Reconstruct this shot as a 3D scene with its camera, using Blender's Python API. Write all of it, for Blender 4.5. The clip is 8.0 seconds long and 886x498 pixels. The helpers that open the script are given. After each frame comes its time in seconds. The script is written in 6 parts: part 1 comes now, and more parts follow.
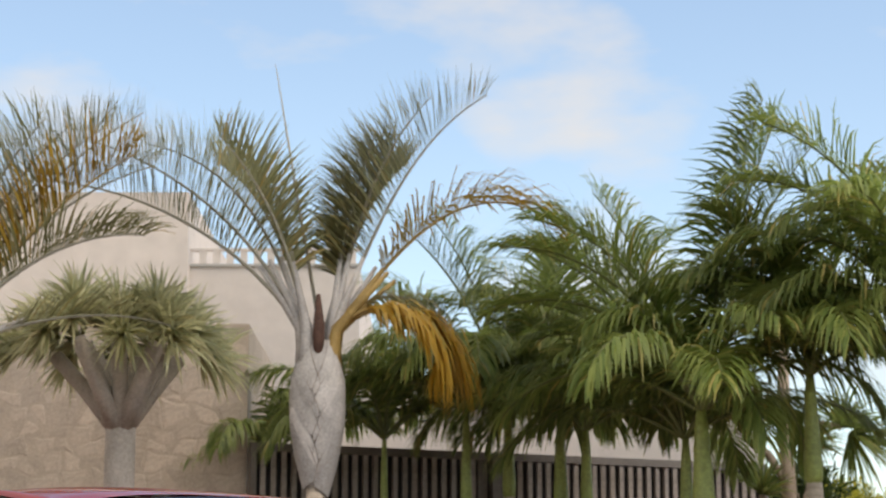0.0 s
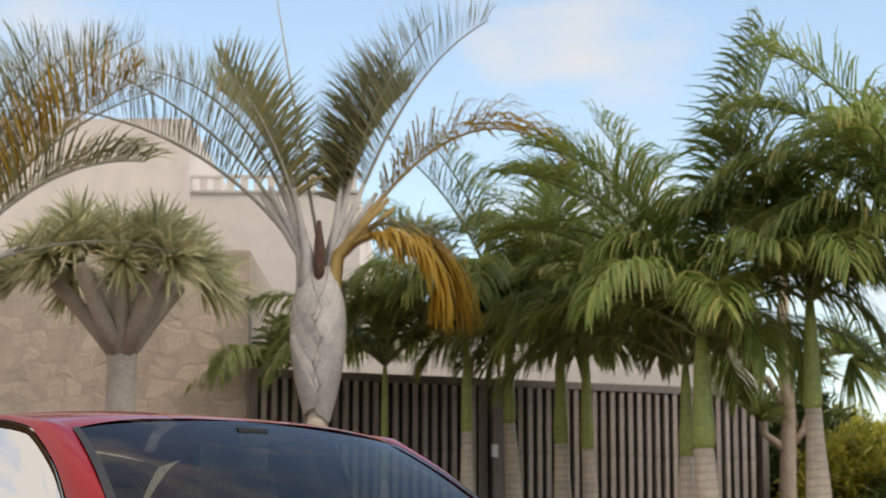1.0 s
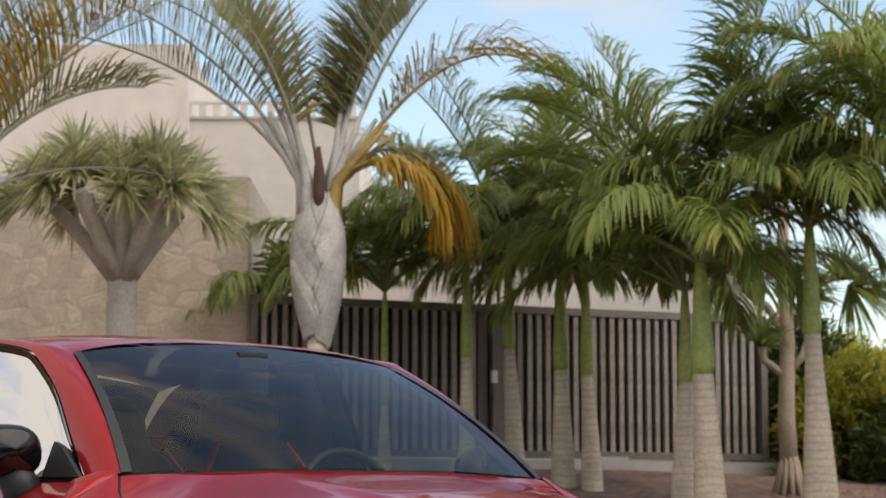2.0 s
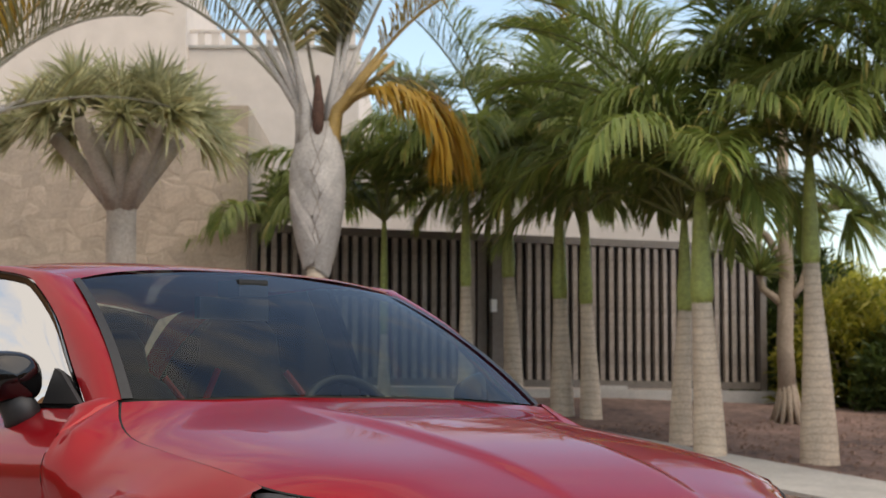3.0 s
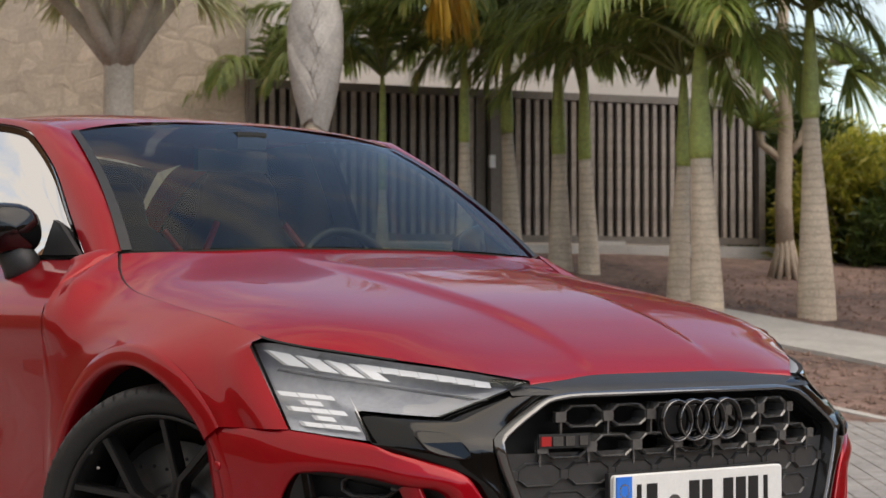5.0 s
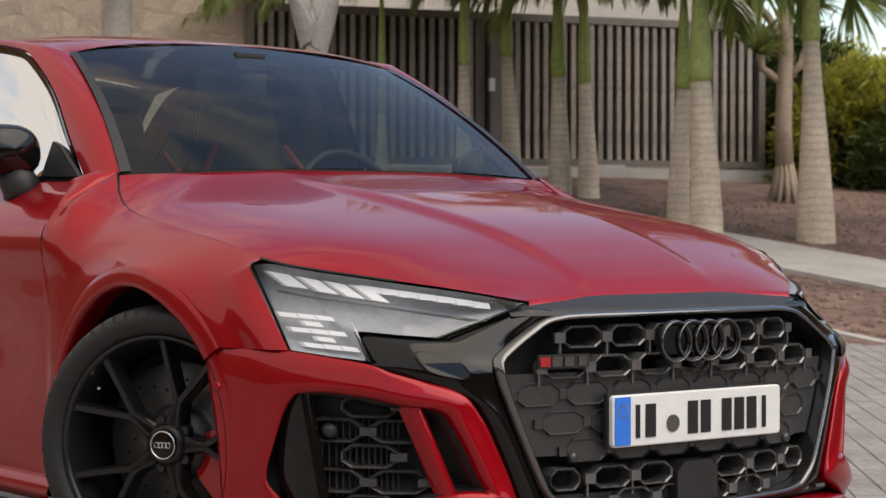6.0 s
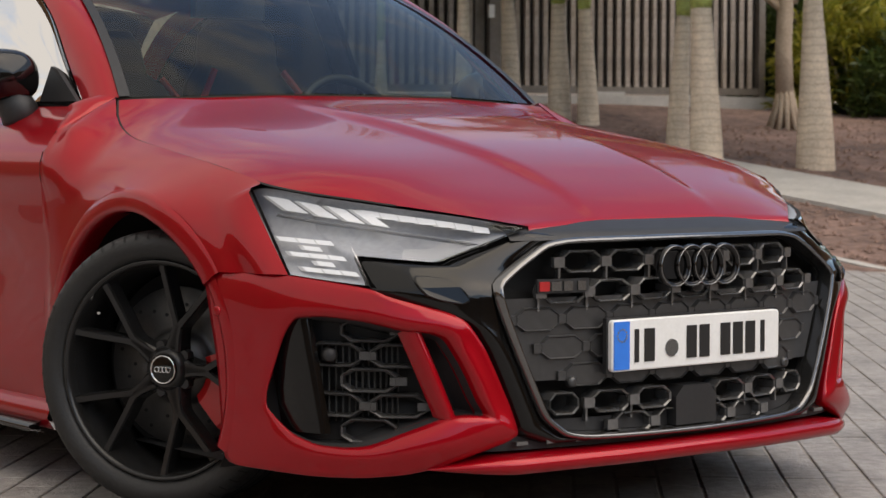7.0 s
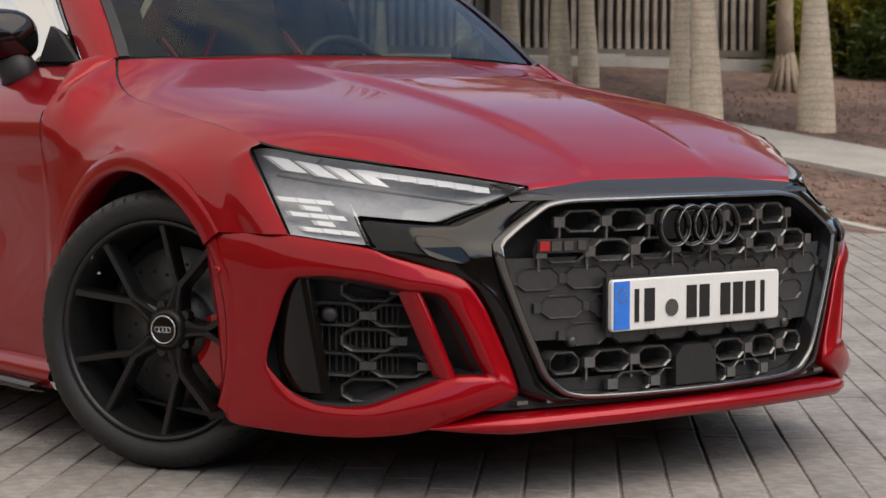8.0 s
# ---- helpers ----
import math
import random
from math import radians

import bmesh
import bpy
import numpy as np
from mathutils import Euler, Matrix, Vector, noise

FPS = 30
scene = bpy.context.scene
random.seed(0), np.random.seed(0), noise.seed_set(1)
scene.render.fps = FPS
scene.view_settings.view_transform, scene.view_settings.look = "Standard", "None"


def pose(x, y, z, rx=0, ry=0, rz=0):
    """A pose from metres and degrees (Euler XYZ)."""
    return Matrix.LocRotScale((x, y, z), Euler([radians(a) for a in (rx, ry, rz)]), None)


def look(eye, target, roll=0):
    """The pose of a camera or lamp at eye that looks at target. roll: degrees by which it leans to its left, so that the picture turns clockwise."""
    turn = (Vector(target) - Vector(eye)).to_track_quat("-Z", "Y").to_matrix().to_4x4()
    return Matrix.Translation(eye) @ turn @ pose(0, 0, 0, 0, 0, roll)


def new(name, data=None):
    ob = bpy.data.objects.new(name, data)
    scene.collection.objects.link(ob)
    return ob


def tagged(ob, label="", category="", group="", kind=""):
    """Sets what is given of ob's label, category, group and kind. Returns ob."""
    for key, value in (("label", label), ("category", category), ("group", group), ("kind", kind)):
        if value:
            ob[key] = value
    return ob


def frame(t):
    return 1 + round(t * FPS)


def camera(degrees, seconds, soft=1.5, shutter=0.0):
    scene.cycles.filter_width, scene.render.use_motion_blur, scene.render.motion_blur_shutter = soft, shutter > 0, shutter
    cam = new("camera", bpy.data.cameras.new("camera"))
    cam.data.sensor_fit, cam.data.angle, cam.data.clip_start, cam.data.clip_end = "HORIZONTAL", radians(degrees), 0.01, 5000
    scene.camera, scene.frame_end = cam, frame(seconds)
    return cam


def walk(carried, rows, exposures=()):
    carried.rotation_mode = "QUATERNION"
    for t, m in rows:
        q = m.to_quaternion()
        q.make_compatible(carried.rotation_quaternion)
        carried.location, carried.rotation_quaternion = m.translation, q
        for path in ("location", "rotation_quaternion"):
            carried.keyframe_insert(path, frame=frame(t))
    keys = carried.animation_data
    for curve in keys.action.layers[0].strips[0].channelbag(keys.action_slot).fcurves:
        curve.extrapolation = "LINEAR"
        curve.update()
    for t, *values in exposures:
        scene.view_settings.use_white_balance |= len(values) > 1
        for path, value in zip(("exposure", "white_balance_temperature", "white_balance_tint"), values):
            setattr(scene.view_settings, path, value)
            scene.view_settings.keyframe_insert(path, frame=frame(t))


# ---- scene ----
cam = camera(24.5, 8.0)
PATH = [
    (0, pose(4.110, -3.220, 0.8793, 101.397, 0.000, 52.280)),
    (0.5, pose(4.110, -3.220, 0.8760, 100.385, 0.000, 52.297)),
    (1, pose(4.110, -3.220, 0.8727, 99.349, -0.000, 52.294)),
    (1.5, pose(4.110, -3.220, 0.8693, 98.299, -0.000, 52.292)),
    (3, pose(4.110, -3.220, 0.8593, 95.319, -0.000, 52.269)),
    (3.5, pose(4.110, -3.220, 0.8560, 94.314, 0.000, 52.261)),
    (4, pose(4.110, -3.220, 0.8527, 93.384, -0.000, 52.250)),
    (4.5, pose(4.110, -3.220, 0.8493, 92.345, -0.000, 52.238)),
    (6, pose(4.110, -3.220, 0.8393, 89.171, 0.000, 52.213)),
    (6.5, pose(4.110, -3.220, 0.8360, 88.059, -0.000, 52.202)),
    (7, pose(4.110, -3.220, 0.8327, 87.141, -0.000, 52.195)),
    (7.5, pose(4.110, -3.220, 0.8277, 86.419, -0.000, 52.200)),
    (8, pose(4.110, -3.220, 0.8260, 86.100, -0.000, 52.199)),
]
cam.data.dof.use_dof = True
cam.data.dof.focus_distance, cam.data.dof.aperture_fstop = 4.6, 11.5
walk(cam, PATH, [(0, 0.60, 7600, 10), (8.0, 0.60, 7600, 10)])

# ---- light ----
world = bpy.data.worlds.new("sky")
scene.world = world
world.use_nodes = True
wn, wl = world.node_tree.nodes, world.node_tree.links
wn.clear()
w_out = wn.new("ShaderNodeOutputWorld")
w_bg = wn.new("ShaderNodeBackground")
w_sky = wn.new("ShaderNodeTexSky")
w_sky.sky_type = "NISHITA"
w_sky.sun_disc = False
SUN_AZ, SUN_EL = 18.0, 54.0      # compass of the light in the plan, degrees from +x
w_sky.sun_elevation = radians(SUN_EL)
w_sky.sun_rotation = radians(90 - SUN_AZ)
w_sky.dust_density = 0.6
w_sky.ozone_density = 1.6
w_geo = wn.new("ShaderNodeTexCoord")
w_map = wn.new("ShaderNodeMapping")
w_map.inputs["Location"].default_value = (0.95, 0.42, 0.25)
w_map.inputs["Rotation"].default_value = (0, 0, -0.22)
w_map.inputs["Scale"].default_value = (1.0, 1.0, 2.6)
w_noise = wn.new("ShaderNodeTexNoise")
w_noise.inputs["Scale"].default_value = 6.0
w_noise.inputs["Detail"].default_value = 9.0
w_noise.inputs["Roughness"].default_value = 0.55
# cloud banks: one ahead over the palms, one behind the drive; noise breaks them up
def bank(az, el, tight, lift):
    d = wn.new("ShaderNodeVectorMath"); d.operation = "DOT_PRODUCT"
    d.inputs[1].default_value = (math.cos(radians(az)) * math.cos(radians(el)), math.sin(radians(az)) * math.cos(radians(el)), math.sin(radians(el)))
    r_ = wn.new("ShaderNodeMapRange")
    r_.interpolation_type = "SMOOTHSTEP"
    r_.inputs["From Min"].default_value, r_.inputs["From Max"].default_value = math.cos(radians(tight)), 1.0
    r_.inputs["To Min"].default_value, r_.inputs["To Max"].default_value = 0.0, lift
    wl.new(w_geo.outputs["Generated"], d.inputs[0]); wl.new(d.outputs["Value"], r_.inputs["Value"])
    return r_.outputs[0]


w_sum = w_noise.outputs["Fac"]
for b_ in (bank(139.6, 17.4, 4.0, 0.14), bank(136.4, 15.4, 3.2, 0.14), bank(240.0, 42.0, 80.0, 0.36)):
    w_add = wn.new("ShaderNodeMath"); w_add.operation = "ADD"
    wl.new(w_sum, w_add.inputs[0]); wl.new(b_, w_add.inputs[1])
    w_sum = w_add.outputs[0]
w_ramp = wn.new("ShaderNodeValToRGB")
w_ramp.color_ramp.elements[0].position = 0.535
w_ramp.color_ramp.elements[1].position = 0.80
w_mix = wn.new("ShaderNodeMixRGB")
w_mix.inputs[2].default_value = (3.4, 3.4, 3.55, 1)
wl.new(w_geo.outputs["Generated"], w_map.inputs["Vector"])
wl.new(w_map.outputs["Vector"], w_noise.inputs["Vector"])
wl.new(w_sum, w_ramp.inputs["Fac"])
wl.new(w_ramp.outputs["Color"], w_mix.inputs[0])
wl.new(w_sky.outputs["Color"], w_mix.inputs[1])
wl.new(w_mix.outputs["Color"], w_bg.inputs["Color"])
w_bg.inputs["Strength"].default_value = 0.16
wl.new(w_bg.outputs["Background"], w_out.inputs["Surface"])
sun = new("sun", bpy.data.lights.new("sun", "SUN"))
sun.data.energy, sun.data.angle, sun.data.color = 1.6, radians(75), (1.0, 0.92, 0.83)
sun_dir = Vector((math.cos(radians(SUN_AZ)) * math.cos(radians(SUN_EL)), math.sin(radians(SUN_AZ)) * math.cos(radians(SUN_EL)), math.sin(radians(SUN_EL))))
sun.matrix_world = look(sun_dir * 50, (0, 0, 0))


# ---- materials ----
def mat(name, col, rough=0.6, metal=0.0, var=0.12, scale=6.0, bump=0.0, bscale=40.0, coat=0.0, spread=0.0, tint=None, spec=0.5):
    """Surface with colour variation at two scales, fine relief, and a spread of value from object to object."""
    m = bpy.data.materials.new(name)
    m.use_nodes = True
    n, l = m.node_tree.nodes, m.node_tree.links
    b = n["Principled BSDF"]
    b.inputs["Roughness"].default_value, b.inputs["Metallic"].default_value = rough, metal
    b.inputs["Coat Weight"].default_value, b.inputs["Coat Roughness"].default_value = coat, 0.03
    b.inputs["Specular IOR Level"].default_value = spec
    co = n.new("ShaderNodeTexCoord")
    big, small = n.new("ShaderNodeTexNoise"), n.new("ShaderNodeTexNoise")
    big.inputs["Scale"].default_value, small.inputs["Scale"].default_value = scale, scale * 9
    big.inputs["Detail"].default_value = 5
    small.inputs["Detail"].default_value = 4
    add = n.new("ShaderNodeMath"); add.operation = "ADD"
    l.new(co.outputs["Object"], big.inputs["Vector"]); l.new(co.outputs["Object"], small.inputs["Vector"])
    l.new(big.outputs["Fac"], add.inputs[0]); l.new(small.outputs["Fac"], add.inputs[1])
    mix = n.new("ShaderNodeMixRGB")
    dark = tint or tuple(c * (1 - 2.2 * var) for c in col)
    mix.inputs[1].default_value = (*[max(0, c) for c in dark], 1)
    mix.inputs[2].default_value = (*[min(1, c * (1 + 1.2 * var)) for c in col], 1)
    rng = n.new("ShaderNodeMapRange")
    rng.inputs["From Min"].default_value, rng.inputs["From Max"].default_value = 0.65, 1.35
    l.new(add.outputs[0], rng.inputs["Value"]); l.new(rng.outputs[0], mix.inputs[0])
    last = mix.outputs[0]
    if spread:
        info, hsv = n.new("ShaderNodeObjectInfo"), n.new("ShaderNodeHueSaturation")
        r2 = n.new("ShaderNodeMapRange")
        r2.inputs["To Min"].default_value, r2.inputs["To Max"].default_value = 1 - spread, 1 + spread
        l.new(info.outputs["Random"], r2.inputs["Value"]); l.new(r2.outputs[0], hsv.inputs["Value"])
        l.new(last, hsv.inputs["Color"]); last = hsv.outputs[0]
    l.new(last, b.inputs["Base Color"])
    if bump:
        bn, bp = n.new("ShaderNodeTexNoise"), n.new("ShaderNodeBump")
        bn.inputs["Scale"].default_value, bn.inputs["Detail"].default_value = bscale, 6
        bp.inputs["Strength"].default_value, bp.inputs["Distance"].default_value = bump, 0.02
        l.new(co.outputs["Object"], bn.inputs["Vector"]); l.new(bn.outputs["Fac"], bp.inputs["Height"])
        l.new(bp.outputs["Normal"], b.inputs["Normal"])
    return m


def leaf_mat(name, col, tip, old=None):
    """Leaf: colour varies by leaflet, lets some light through."""
    m = bpy.data.materials.new(name)
    m.use_nodes = True
    n, l = m.node_tree.nodes, m.node_tree.links
    b = n["Principled BSDF"]
    b.inputs["Roughness"].default_value = 0.42
    geo, ramp = n.new("ShaderNodeNewGeometry"), n.new("ShaderNodeValToRGB")
    ramp.color_ramp.elements[0].color = (*col, 1)
    ramp.color_ramp.elements[1].color = (*tip, 1)
    if old:
        e = ramp.color_ramp.elements.new(0.9)
        e.color = (*tip, 1)
        ramp.color_ramp.elements[2].color = (*old, 1)
    info, hsv, r2 = n.new("ShaderNodeObjectInfo"), n.new("ShaderNodeHueSaturation"), n.new("ShaderNodeMapRange")
    r2.inputs["To Min"].default_value, r2.inputs["To Max"].default_value = 0.7, 1.3
    l.new(info.outputs["Random"], r2.inputs["Value"]); l.new(r2.outputs[0], hsv.inputs["Value"])
    l.new(geo.outputs["Random Per Island"], ramp.inputs["Fac"])
    l.new(ramp.outputs["Color"], hsv.inputs["Color"])
    l.new(hsv.outputs["Color"], b.inputs["Base Color"])
    tr, mx = n.new("ShaderNodeBsdfTranslucent"), n.new("ShaderNodeMixShader")
    l.new(hsv.outputs["Color"], tr.inputs["Color"])
    mx.inputs[0].default_value = 0.5
    l.new(b.outputs[0], mx.inputs[1]); l.new(tr.outputs[0], mx.inputs[2])
    l.new(mx.outputs[0], n["Material Output"].inputs["Surface"])
    return m


def banded(name, col, ring, pitch, rough=0.8):
    """Ringed palm stem: thin scars across the height, blotches over it."""
    m = mat(name, col, rough, var=0.16, scale=5, bump=0.25, bscale=45)
    n, l = m.node_tree.nodes, m.node_tree.links
    b = n["Principled BSDF"]
    src = b.inputs["Base Color"].links[0].from_socket
    co, wav, ramp, mix = n.new("ShaderNodeTexCoord"), n.new("ShaderNodeTexWave"), n.new("ShaderNodeValToRGB"), n.new("ShaderNodeMixRGB")
    wav.bands_direction = "Z"
    wav.inputs["Scale"].default_value = 0.314 / pitch
    wav.inputs["Distortion"].default_value = 3.5
    wav.inputs["Detail Scale"].default_value = 1.2
    ramp.color_ramp.elements[0].position, ramp.color_ramp.elements[1].position = 0.7, 0.95
    mix.inputs[2].default_value = (*ring, 1)
    half = n.new("ShaderNodeMath"); half.operation = "MULTIPLY"; half.inputs[1].default_value = 0.38
    l.new(co.outputs["Object"], wav.inputs["Vector"]); l.new(wav.outputs["Fac"], ramp.inputs["Fac"])
    l.new(ramp.outputs["Color"], half.inputs[0]); l.new(half.outputs[0], mix.inputs[0])
    l.new(src, mix.inputs[1]); l.new(mix.outputs[0], b.inputs["Base Color"])
    return m


def glass_mat(name, tint, rough=0.0, ior=1.55):
    m = bpy.data.materials.new(name)
    m.use_nodes = True
    n, l = m.node_tree.nodes, m.node_tree.links
    n.remove(n["Principled BSDF"])
    tr, gl, mx, fr = n.new("ShaderNodeBsdfTransparent"), n.new("ShaderNodeBsdfGlossy"), n.new("ShaderNodeMixShader"), n.new("ShaderNodeFresnel")
    tr.inputs["Color"].default_value = (*tint, 1)
    gl.inputs["Roughness"].default_value = rough
    fr.inputs["IOR"].default_value = ior
    l.new(fr.outputs[0], mx.inputs[0]); l.new(tr.outputs[0], mx.inputs[1]); l.new(gl.outputs[0], mx.inputs[2])
    l.new(mx.outputs[0], n["Material Output"].inputs["Surface"])
    return m


M_RED = mat("red_metallic_paint", (0.33, 0.0016, 0.0085), 0.42, 0.45, var=0.03, scale=2, coat=0.78, spec=0.05)
M_RED.node_tree.nodes["Principled BSDF"].inputs["Coat Roughness"].default_value = 0.008
M_BLACK = mat("gloss_black", (0.004, 0.004, 0.004), 0.12, var=0.05, coat=0.35, spec=0.25)
M_BLACK.node_tree.nodes["Principled BSDF"].inputs["Coat Roughness"].default_value = 0.01
M_MATT = mat("matt_black_plastic", (0.018, 0.018, 0.019), 0.5, var=0.15, scale=12, bump=0.05, bscale=300)
M_CELL = mat("satin_grille_grey", (0.20, 0.20, 0.20), 0.22, 0.7, var=0.08)
M_BLANK = mat("satin_grille_black", (0.075, 0.075, 0.076), 0.30, 0.5, var=0.08)
M_VENT = mat("satin_vent_grey", (0.07, 0.07, 0.07), 0.36, 0.4, var=0.1)
M_DARKCH = mat("dark_chrome", (0.20, 0.20, 0.20), 0.14, 0.9, var=0.04)
M_VOID = mat("dark_lining", (0.006, 0.006, 0.006), 0.8, var=0.1)
M_TYRE = mat("tyre_rubber", (0.013, 0.013, 0.013), 0.55, var=0.15, scale=10, bump=0.1, bscale=120)
M_RIM = mat("satin_black_alloy", (0.030, 0.030, 0.030), 0.26, 0.5, var=0.06)
M_DISC = mat("brake_disc_steel", (0.10, 0.097, 0.093), 0.45, 0.8, var=0.1)
M_CALIPER = mat("red_caliper_paint", (0.4, 0.01, 0.012), 0.35, var=0.04, coat=0.5)
M_CHROME = mat("chrome", (0.75, 0.75, 0.75), 0.08, 1.0, var=0.02)
M_PLATE = mat("white_plate", (0.78, 0.78, 0.76), 0.4, var=0.03, scale=14)
M_BLUE = mat("blue_plate_band", (0.02, 0.19, 0.72), 0.4, var=0.03)
M_INK = mat("black_ink", (0.012, 0.012, 0.012), 0.45, var=0.03)
M_LAMPGREY = mat("lamp_grey_inner", (0.34, 0.355, 0.38), 0.45, 0.0, var=0.1, scale=9)
M_LAMPDARK = mat("lamp_dark_inner", (0.16, 0.168, 0.18), 0.3, 0.3, var=0.1)
M_SEAT = mat("dark_grey_seat_cloth", (0.024, 0.026, 0.025), 0.7, var=0.15)
M_TRIMRED = mat("red_seat_piping", (0.35, 0.01, 0.012), 0.6, var=0.05)
M_DASH = mat("dash_plastic", (0.02, 0.021, 0.021), 0.6, var=0.1)
M_GLASS = glass_mat("clear_glass", (0.56, 0.64, 0.59), ior=1.52)
M_SIDEGLASS = glass_mat("green_side_glass", (0.66, 0.72, 0.68))
M_PRIVACY = glass_mat("dark_privacy_glass", (0.035, 0.037, 0.038))
M_LENS = glass_mat("lamp_lens", (0.95, 0.96, 0.98), ior=1.36)
M_MIRROR = mat("mirror_silver", (0.9, 0.9, 0.9), 0.01, 1.0, var=0.0)
M_TAIL = mat("red_lamp", (0.3, 0.005, 0.006), 0.1, var=0.04, coat=1.0)
M_DRL = mat("white_light_guide", (0.62, 0.64, 0.66), 0.3, var=0.02)
M_DRL.node_tree.nodes["Principled BSDF"].inputs["Emission Color"].default_value = (0.95, 0.97, 1, 1)
M_DRL.node_tree.nodes["Principled BSDF"].inputs["Emission Strength"].default_value = 0.12

M_PAVER = mat("grey_paver", (0.30, 0.28, 0.265), 0.72, var=0.2, scale=3, bump=0.3, bscale=90, spread=0.10)
M_JOINT = mat("sand_joint", (0.30, 0.27, 0.24), 0.9, var=0.2, scale=5, bump=0.3)
M_GRAVEL = mat("red_brown_gravel", (0.20, 0.125, 0.10), 0.95, var=0.38, scale=1.2, bump=0.9, bscale=28)
M_STONES = mat("gravel_stone", (0.23, 0.145, 0.115), 0.9, var=0.3, scale=8, bump=0.3, bscale=60)
M_PATH = mat("grey_concrete_path", (0.42, 0.40, 0.37), 0.85, var=0.1, scale=2.5, bump=0.2, bscale=60)
M_KERB = mat("pale_kerb", (0.45, 0.43, 0.40), 0.85, var=0.1, scale=4, bump=0.2)
M_FENCE = mat("brown_grey_metal_slat", (0.34, 0.285, 0.245), 0.55, 0.1, var=0.18, scale=2.2, bump=0.08, spread=0.12)
M_FRAME = mat("brown_grey_fence_frame", (0.17, 0.145, 0.125), 0.55, 0.1, var=0.12, scale=2)
M_GAPSHADE = mat("dark_brown_sheet", (0.035, 0.03, 0.027), 0.8, var=0.2, scale=2)
M_RENDER = mat("warm_white_wall_render", (0.64, 0.575, 0.52), 0.9, var=0.05, scale=0.5, bump=0.15, bscale=30)
M_STONE = mat("beige_rubble_stone", (0.52, 0.43, 0.345), 0.9, var=0.10, scale=3.5, bump=0.5, bscale=18, spread=0.14)
M_REFLECTWALL = mat("rust_brown_wall_render", (0.26, 0.13, 0.055), 0.9, var=0.35, scale=0.9, bump=0.2, bscale=20)
M_MORTAR = mat("beige_mortar", (0.48, 0.395, 0.315), 0.95, var=0.1, scale=4, bump=0.3)
M_TRUNK = banded("ringed_grey_stem", (0.64, 0.53, 0.41), (0.34, 0.25, 0.18), 0.075)
M_SHAFT = mat("green_crownshaft", (0.32, 0.37, 0.10), 0.45, var=0.2, scale=3, bump=0.05)
M_RACHIS = mat("leaf_stalk_green", (0.16, 0.18, 0.06), 0.5, var=0.15)
M_LEAF = leaf_mat("palm_leaflet", (0.14, 0.20, 0.055), (0.30, 0.35, 0.10), (0.55, 0.43, 0.15))
M_LEAF2 = leaf_mat("fresh_palm_leaflet", (0.13, 0.195, 0.045), (0.25, 0.30, 0.075), (0.50, 0.40, 0.13))
M_GREYLEAF = leaf_mat("grey_green_leaflet", (0.20, 0.21, 0.095), (0.36, 0.34, 0.18), (0.50, 0.34, 0.10))
M_OLDLEAF = leaf_mat("yellow_leaflet", (0.42, 0.25, 0.03), (0.50, 0.34, 0.07), (0.24, 0.22, 0.07))
M_GREYSTALK = mat("grey_leaf_stalk", (0.33, 0.31, 0.24), 0.7, var=0.15)
M_OLDSTALK = mat("yellow_brown_leaf_stalk", (0.38, 0.25, 0.08), 0.6, var=0.2)
M_BOOT = mat("grey_leaf_base", (0.50, 0.465, 0.43), 0.75, var=0.16, scale=5, bump=0.25, bscale=40, spread=0.22)
M_BOOTSHADE = mat("brown_grey_leaf_base_edge", (0.36, 0.32, 0.285), 0.85, var=0.2)
M_FIBRE = mat("brown_leaf_fibre", (0.10, 0.05, 0.035), 0.9, var=0.3, bump=0.5)
M_BARK = mat("pale_bark", (0.46, 0.40, 0.34), 0.85, var=0.14, scale=4, bump=0.35, bscale=30)
M_BARK2 = mat("tan_bark", (0.42, 0.33, 0.25), 0.85, var=0.15, scale=4, bump=0.35, bscale=30)
M_DRAGO = leaf_mat("dragon_tree_leaf", (0.288, 0.3, 0.156), (0.6, 0.588, 0.348), (0.624, 0.54, 0.324))
M_HEDGE = leaf_mat("yellow_green_shrub_leaf", (0.20, 0.22, 0.025), (0.50, 0.44, 0.07), (0.10, 0.13, 0.025))
M_HEDGE2 = leaf_mat("dark_shrub_leaf", (0.04, 0.07, 0.018), (0.10, 0.14, 0.035))


# ---- mesh helpers ----
def mesh_of(name, verts, faces, material, smooth=False):
    me = bpy.data.meshes.new(name)
    me.from_pydata([tuple(v) for v in verts], [], faces)
    me.materials.append(material)
    if smooth:
        me.polygons.foreach_set("use_smooth", [True] * len(me.polygons))
    me.update()
    return me


def obj(name, verts, faces, material, parent=None, label="", smooth=False):
    ob = new(name, mesh_of(name, verts, faces, material, smooth))
    if parent:
        ob.parent = parent
    if label:
        ob["label"] = label
    return ob


def part(name, bm, material, parent, label="", smooth=True):
    me = bpy.data.meshes.new(name)
    bm.normal_update()
    bm.to_mesh(me)
    bm.free()
    me.materials.append(material)
    if smooth:
        me.polygons.foreach_set("use_smooth", [True] * len(me.polygons))
    ob = new(name, me)
    ob.parent = parent
    if label:
        ob["label"] = label
    return ob


def thing(name, m, label, category, group="", kind=""):
    ob = new(name)
    ob.matrix_world = m
    return tagged(ob, label, category, group, kind)


